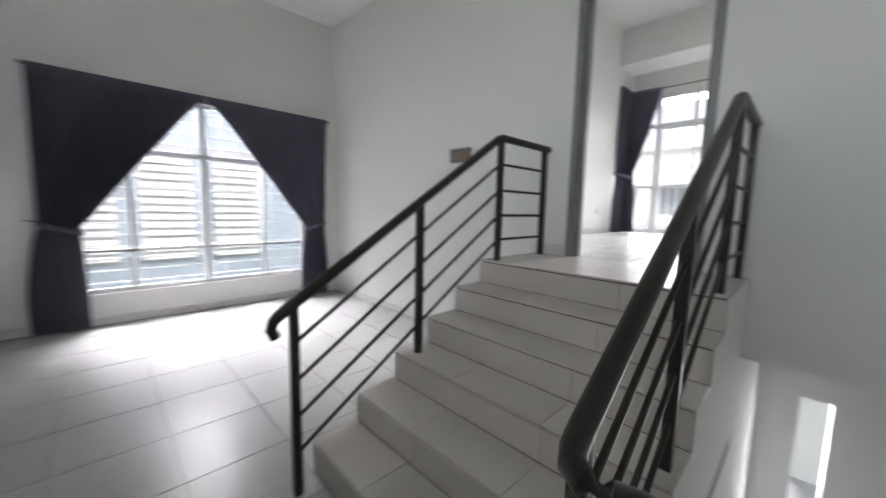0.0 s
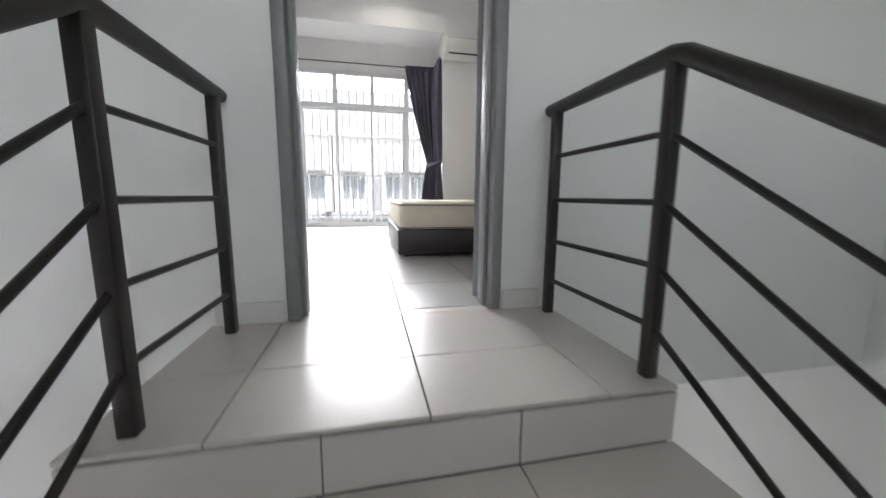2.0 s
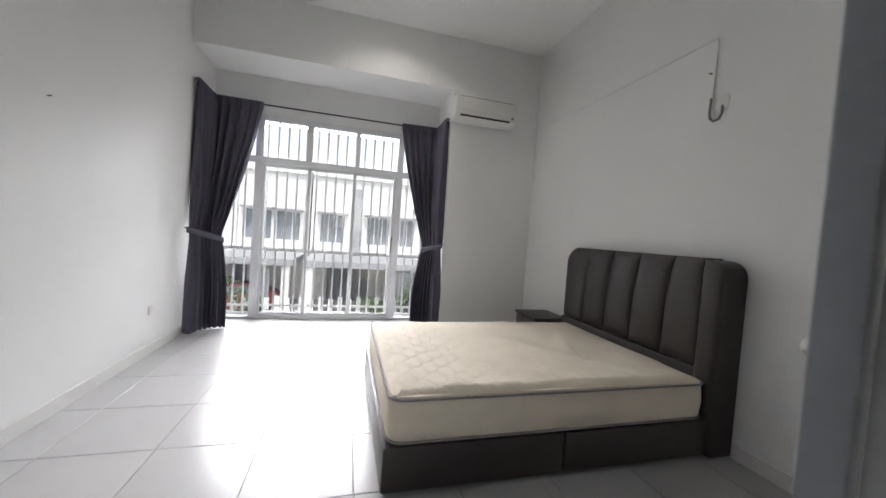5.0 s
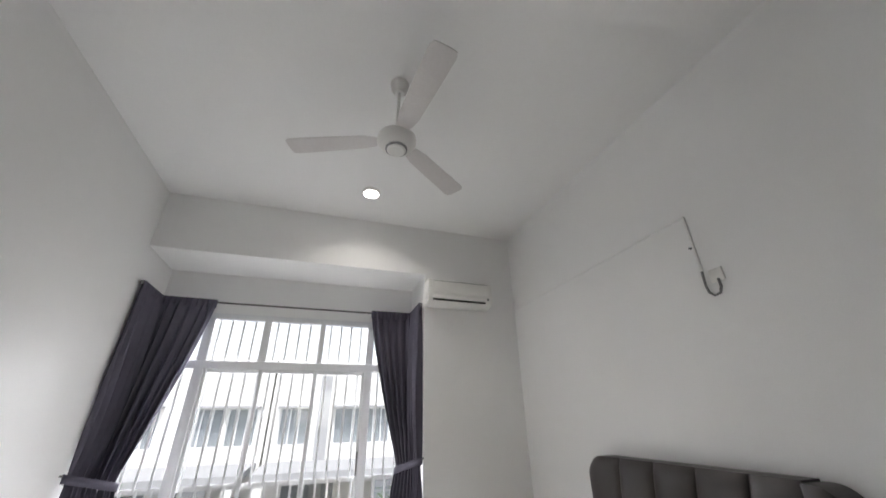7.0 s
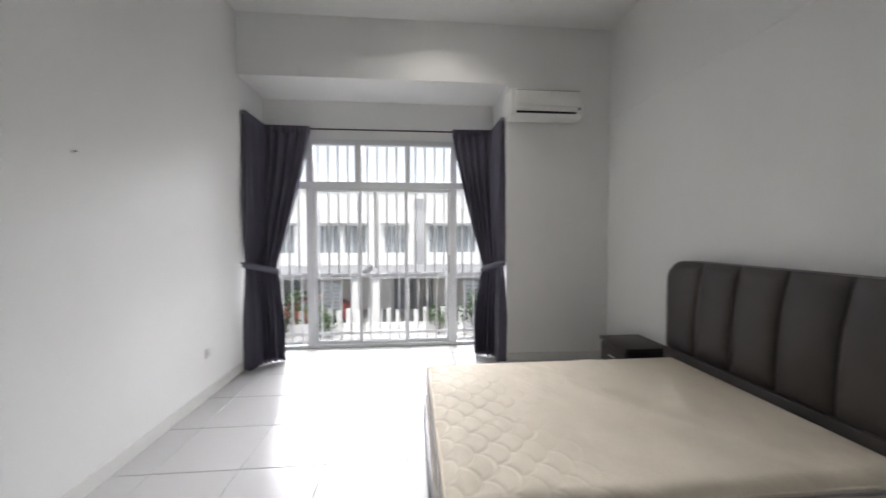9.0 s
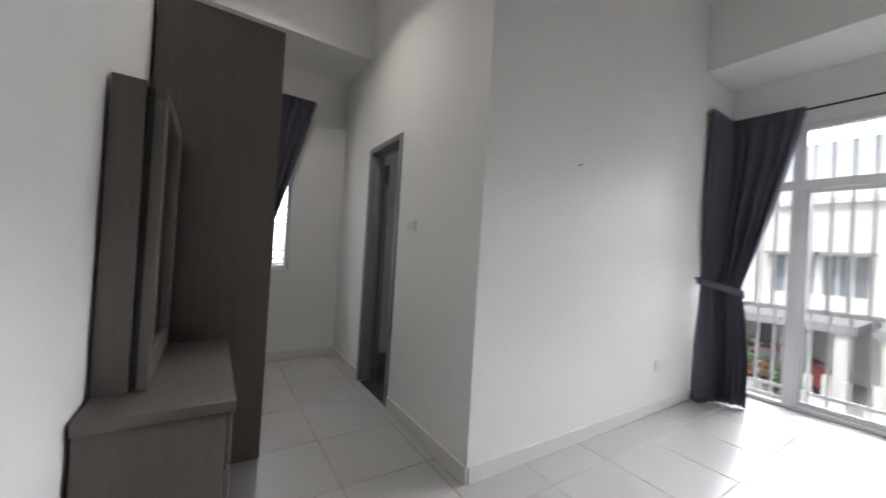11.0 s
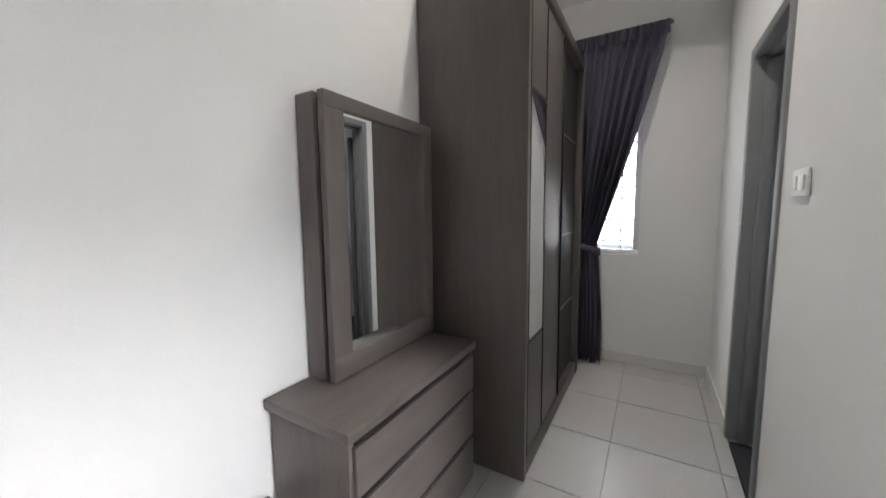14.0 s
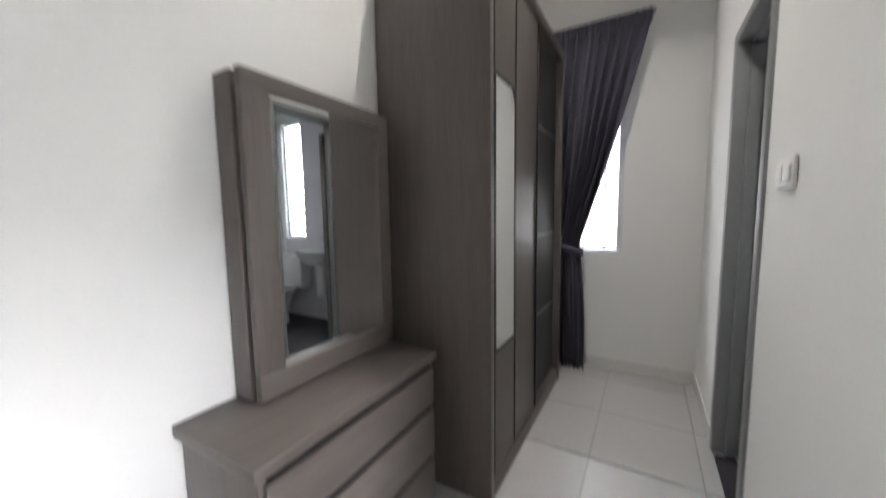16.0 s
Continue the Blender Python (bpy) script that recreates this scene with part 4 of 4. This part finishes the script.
for n, b, mm in (("rail", (mx0, mz0 + 0.003, mx1, mz0 + w), WOODH), ("rail", (mx0, mz1 - w + 0.035, mx1, mz1), WOODH), ("stile", (mx0, mz0 + w, mx0 + w - 0.02, mz1 - w + 0.035), WOOD), ("stile", (mx1 - w, mz0 + w, mx1, mz1 - w + 0.035), WOOD)):
    box(n, mm, fr, b[0], 0.266, b[1], b[2], 0.294, b[3], 0.003)
box("mirror_glass", MIRROR, ch, mx0 + w - 0.022, 0.267, mz0 + w - 0.002, mx1 - w + 0.002, 0.281, mz1 - w + 0.037, 0.0, "clear mirror glass")
st = thing("stool", "low dark wood stool beside the dressing chest", "stool")
box("seat", WOODH, st, 1.16, 0.19, 0.37, 1.5, 0.46, 0.4, 0.006)
for a, b in ((1.175, 0.2), (1.465, 0.2), (1.175, 0.425), (1.465, 0.425)):
    box("leg", WOOD, st, a, b, 0, a + 0.025, b + 0.025, 0.371, 0.003)

# ---- outside ----
GZ = -3.4
structure("ground", [(-400, -400, GZ - 0.3, 400, 400, GZ)], GRASS, "ground with short grass reaching the horizon", "ground")
structure("road", [(-120, 10.5, GZ, 120, 16.5, GZ + 0.02)], ASPH, "grey asphalt road in front of the houses", "road")
structure("pavement", [(-120, 5.0, GZ, 120, 10.5, GZ + 0.12), (-120, 16.5, GZ, 120, 23.0, GZ + 0.12)], PAVE, "pale concrete forecourts beside the road", "pavement")


def house(x0, w, grey):
    """A two-storey terrace house across the road; its front stands at y = 23."""
    e = thing("terrace_house", "white two-storey terrace house with car porch", "house", "houses across the road")
    y0, z0 = 23.0, GZ + 0.12
    zt = 4.3
    bays = [(x0 + 0.5, x0 + 2.0), (x0 + w * 0.48, x0 + w * 0.48 + 1.5), (x0 + w - 1.9, x0 + w - 0.5)]
    bm = bmesh.new()
    xs = x0
    for a, b in bays:
        bm_box(bm, xs, y0, z0, a, y0 + 0.3, zt)
        bm_box(bm, a, y0, z0, b, y0 + 0.3, 0.3)
        bm_box(bm, a, y0, 2.0, b, y0 + 0.3, zt)
        xs = b
    bm_box(bm, xs, y0, z0, x0 + w, y0 + 0.3, zt)
    bm_box(bm, x0, y0 + 0.3, z0, x0 + w, y0 + 9, zt)
    part("wall", bm, RENDER, e)
    for a, b in bays:
        wn2 = thing("window", "", "")
        wn2.parent = e
        box("pane", DGLASS, wn2, a, y0 + 0.2, 0.3, b, y0 + 0.23, 2.0)
        for q in range(4):
            xx = a + (b - a - 0.06) * q / 3
            box("frame", ALU, wn2, xx, y0 + 0.12, 0.3, xx + 0.06, y0 + 0.2, 2.0)
        box("hood", FGREY, wn2, a - 0.15, y0 - 0.45, 2.05, b + 0.15, y0, 2.17)
    box("parapet", RENDER, e, x0, y0 - 0.2, zt, x0 + w, y0 + 9, zt + 0.25)
    bm = bmesh.new()
    bm_box(bm, x0 + 0.1, y0 - 0.02 + 9 - 1, zt + 0.25, x0 + w - 0.1, y0 + 9, zt + 1.3)
    part("roof", bm, ROOF, e)
    box("party_wall", FGREY if grey else RENDER, e, x0 + 2.4, y0 - 0.3, z0, x0 + 3.0, y0, zt - 0.6)
    box("porch_roof", FGREY, e, x0 + 0.15, y0 - 5.0, -0.75, x0 + w - 0.15, y0, -0.45)
    for xx in (x0 + 0.3, x0 + w - 0.65):
        box("porch_column", RENDER, e, xx, y0 - 4.9, z0, xx + 0.35, y0 - 4.55, -0.75)
    box("front_door", DGLASS, e, x0 + 1.1, y0 - 0.04, z0, x0 + 3.6, y0, -1.0)
    vent = box("louvre_panel", FGREY, e, x0 + w - 2.0, y0 - 4.75, z0 + 0.5, x0 + w - 1.2, y0 - 4.65, -0.9)
    for q in range(9):
        box("slat", DGLASS, vent, x0 + w - 1.95, y0 - 4.8, z0 + 0.6 + q * 0.18, x0 + w - 1.25, y0 - 4.75, z0 + 0.68 + q * 0.18)
    gate = thing("gate", "", "")
    gate.parent = e
    box("wall_base", RENDER, gate, x0 + 0.1, y0 - 5.9, z0, x0 + w - 0.1, y0 - 5.7, z0 + 0.55)
    n = int(w / 0.42)
    for q in range(n):
        xx = x0 + 0.2 + q * (w - 0.5) / (n - 1)
        box("picket", RENDER, gate, xx, y0 - 5.86, z0 + 0.55, xx + 0.2, y0 - 5.76, z0 + 1.25 - 0.1 * (q % 2))
    return e


for k in range(-5, 5):
    house(0.4 + k * 7.0, 6.9, k % 2 == 0)


nb = thing("neighbour_house", "pale blue-grey neighbouring house with louvred windows", "house")
box("wall", NBLUE, nb, -11, -9, GZ, -6.2, 4, 4.5)
for y in (-3.4, -2.1, -0.8):
    w4 = box("window", FGREY, nb, -6.2, y, -0.9, -6.14, y + 0.95, 1.6)
    for q in range(14):
        box("slat", RENDER, w4, -6.14, y + 0.03, -0.85 + q * 0.17, -6.08, y + 0.92, -0.75 + q * 0.17)


def shrub(x, y, z, s, seed):
    e = thing("shrub", "leafy green garden shrub in front of the houses", "shrub", "garden shrubs")
    rnd = random.Random(seed)
    bm = bmesh.new()
    tips = []
    for k in range(7):
        a, t = rnd.uniform(0, 6.28), rnd.uniform(0.1, 0.6)
        tip = (x + s * t * math.cos(a), y + s * t * math.sin(a), z + s * rnd.uniform(0.7, 1.4))
        bm_tube(bm, (x, y, z), tip, 0.03 * s, 6, 0.008)
        tips.append(Vector(tip))
    part("stems", bm, BARK, e)
    verts, faces = [], []
    for k in range(420):
        c = rnd.choice(tips) + Vector((rnd.gauss(0, 0.22), rnd.gauss(0, 0.22), rnd.gauss(0, 0.2))) * s
        m = Euler((rnd.uniform(-1, 1), rnd.uniform(-1, 1), rnd.uniform(0, 6.3))).to_matrix()
        l = rnd.uniform(0.07, 0.13) * s
        i = len(verts)
        verts += [tuple(c + m @ Vector(p)) for p in ((-l, 0, 0), (0, l * 0.4, 0.02), (l, 0, 0), (0, -l * 0.4, 0.02))]
        faces.append((i, i + 1, i + 2, i + 3))
    me = bpy.data.meshes.new("leaves")
    me.from_pydata(verts, [], faces)
    me.materials.append(FOL)
    o = new("leaves", me)
    o.parent = e


for k, (x, y, s) in enumerate(((5.6, 16.9, 1.2), (6.8, 16.9, 1.5), (-1.5, 16.8, 1.0), (8.6, 17.0, 1.3), (-3.2, 17.0, 1.4), (3.9, 16.9, 0.8))):
    shrub(x, y, GZ + 0.12, s, 20 + k)


def car(label, x, y, yaw, paint):
    e = thing("car", label, "car")
    bm = bmesh.new()
    sec = [(-2.0, 0.3), (-2.05, 0.65), (-1.9, 0.9), (-1.0, 0.98), (-0.35, 1.42), (1.0, 1.45), (1.75, 0.98), (2.0, 0.9), (2.02, 0.3)]
    l = [bm.verts.new((a, -0.8 + (0.14 if b > 1.2 else 0), b)) for a, b in sec]
    r = [bm.verts.new((a, 0.8 - (0.14 if b > 1.2 else 0), b)) for a, b in sec]
    for i in range(len(sec)):
        j = (i + 1) % len(sec)
        bm.faces.new((l[i], l[j], r[j], r[i]))
    bm.faces.new(l[::-1])
    bm.faces.new(r)
    bmesh.ops.bevel(bm, geom=bm.edges[:], offset=0.06, segments=2, affect="EDGES")
    part("body", bm, paint, e, smooth=True)
    for s in (-1, 1):
        bm = bmesh.new()
        q = [bm.verts.new(p) for p in ((-0.8, s * 0.79, 1.0), (1.45, s * 0.79, 1.0), (0.95, s * 0.69, 1.36), (-0.3, s * 0.69, 1.36))]
        bm.faces.new(q)
        part("side_window", bm, DGLASS, e)
        for a in (-1.3, 1.25):
            tube("wheel", RUBBER, e, (a, s * 0.66, 0.3), (a, s * 0.83, 0.3), 0.3, 20)
    e.matrix_world = pose(x, y, GZ + 0.12, 0, 0, yaw)


car("red hatchback parked on the forecourt", -2.6, 19.6, 12, REDCAR)

# ---- floor tiles ----


def tiles(parent, rects, ox, oy, z, s=0.485, material=TILE):
    for x0, y0, x1, y1 in rects:
        i0, i1 = math.floor((x0 - ox) / s), math.ceil((x1 - ox) / s)
        j0, j1 = math.floor((y0 - oy) / s), math.ceil((y1 - oy) / s)
        for i in range(i0, i1):
            for j in range(j0, j1):
                a, b = max(ox + i * s + G / 2, x0), min(ox + (i + 1) * s - G / 2, x1)
                c, d = max(oy + j * s + G / 2, y0), min(oy + (j + 1) * s - G / 2, y1)
                if b - a > 0.02 and d - c > 0.02:
                    piece("tile", parent, material, a, c, z - 0.008, b - a, d - c, 0.008)


tiles(floor_bed, [(XL, YD, DX0 + 0.05, 0.55), (DX0 + 0.05, 0.065, DX1 - 0.05, 0.55), (DX1 - 0.05, YD, XR, 0.55), (XL, 0.55, XR, YB), (XL, YB, 3.668, YW)], 2.632, -0.42, 0.0)
tiles(floor_bed, [(DX0 + 0.05, 0.0, DX1 - 0.05, 0.065)], 2.632, -0.42, 0.0, material=STILE)
tiles(floor_bed, [(XE, YD, XL, 1.59)], 0.205, -0.42, 0.0)
tiles(floor_hall, [(HX, -3.6, SX0, 0), (SX0, -3.6, 3.329, EDGE[5]), (3.329, -3.6, 5.5, VY)], 0.1, -0.1, HF)
tiles(floor_low, [(3.33, VY, 5.5, LY), (3.33, LY + 0.15, 5.5, 5.3)], 3.33, 0.0, LF)
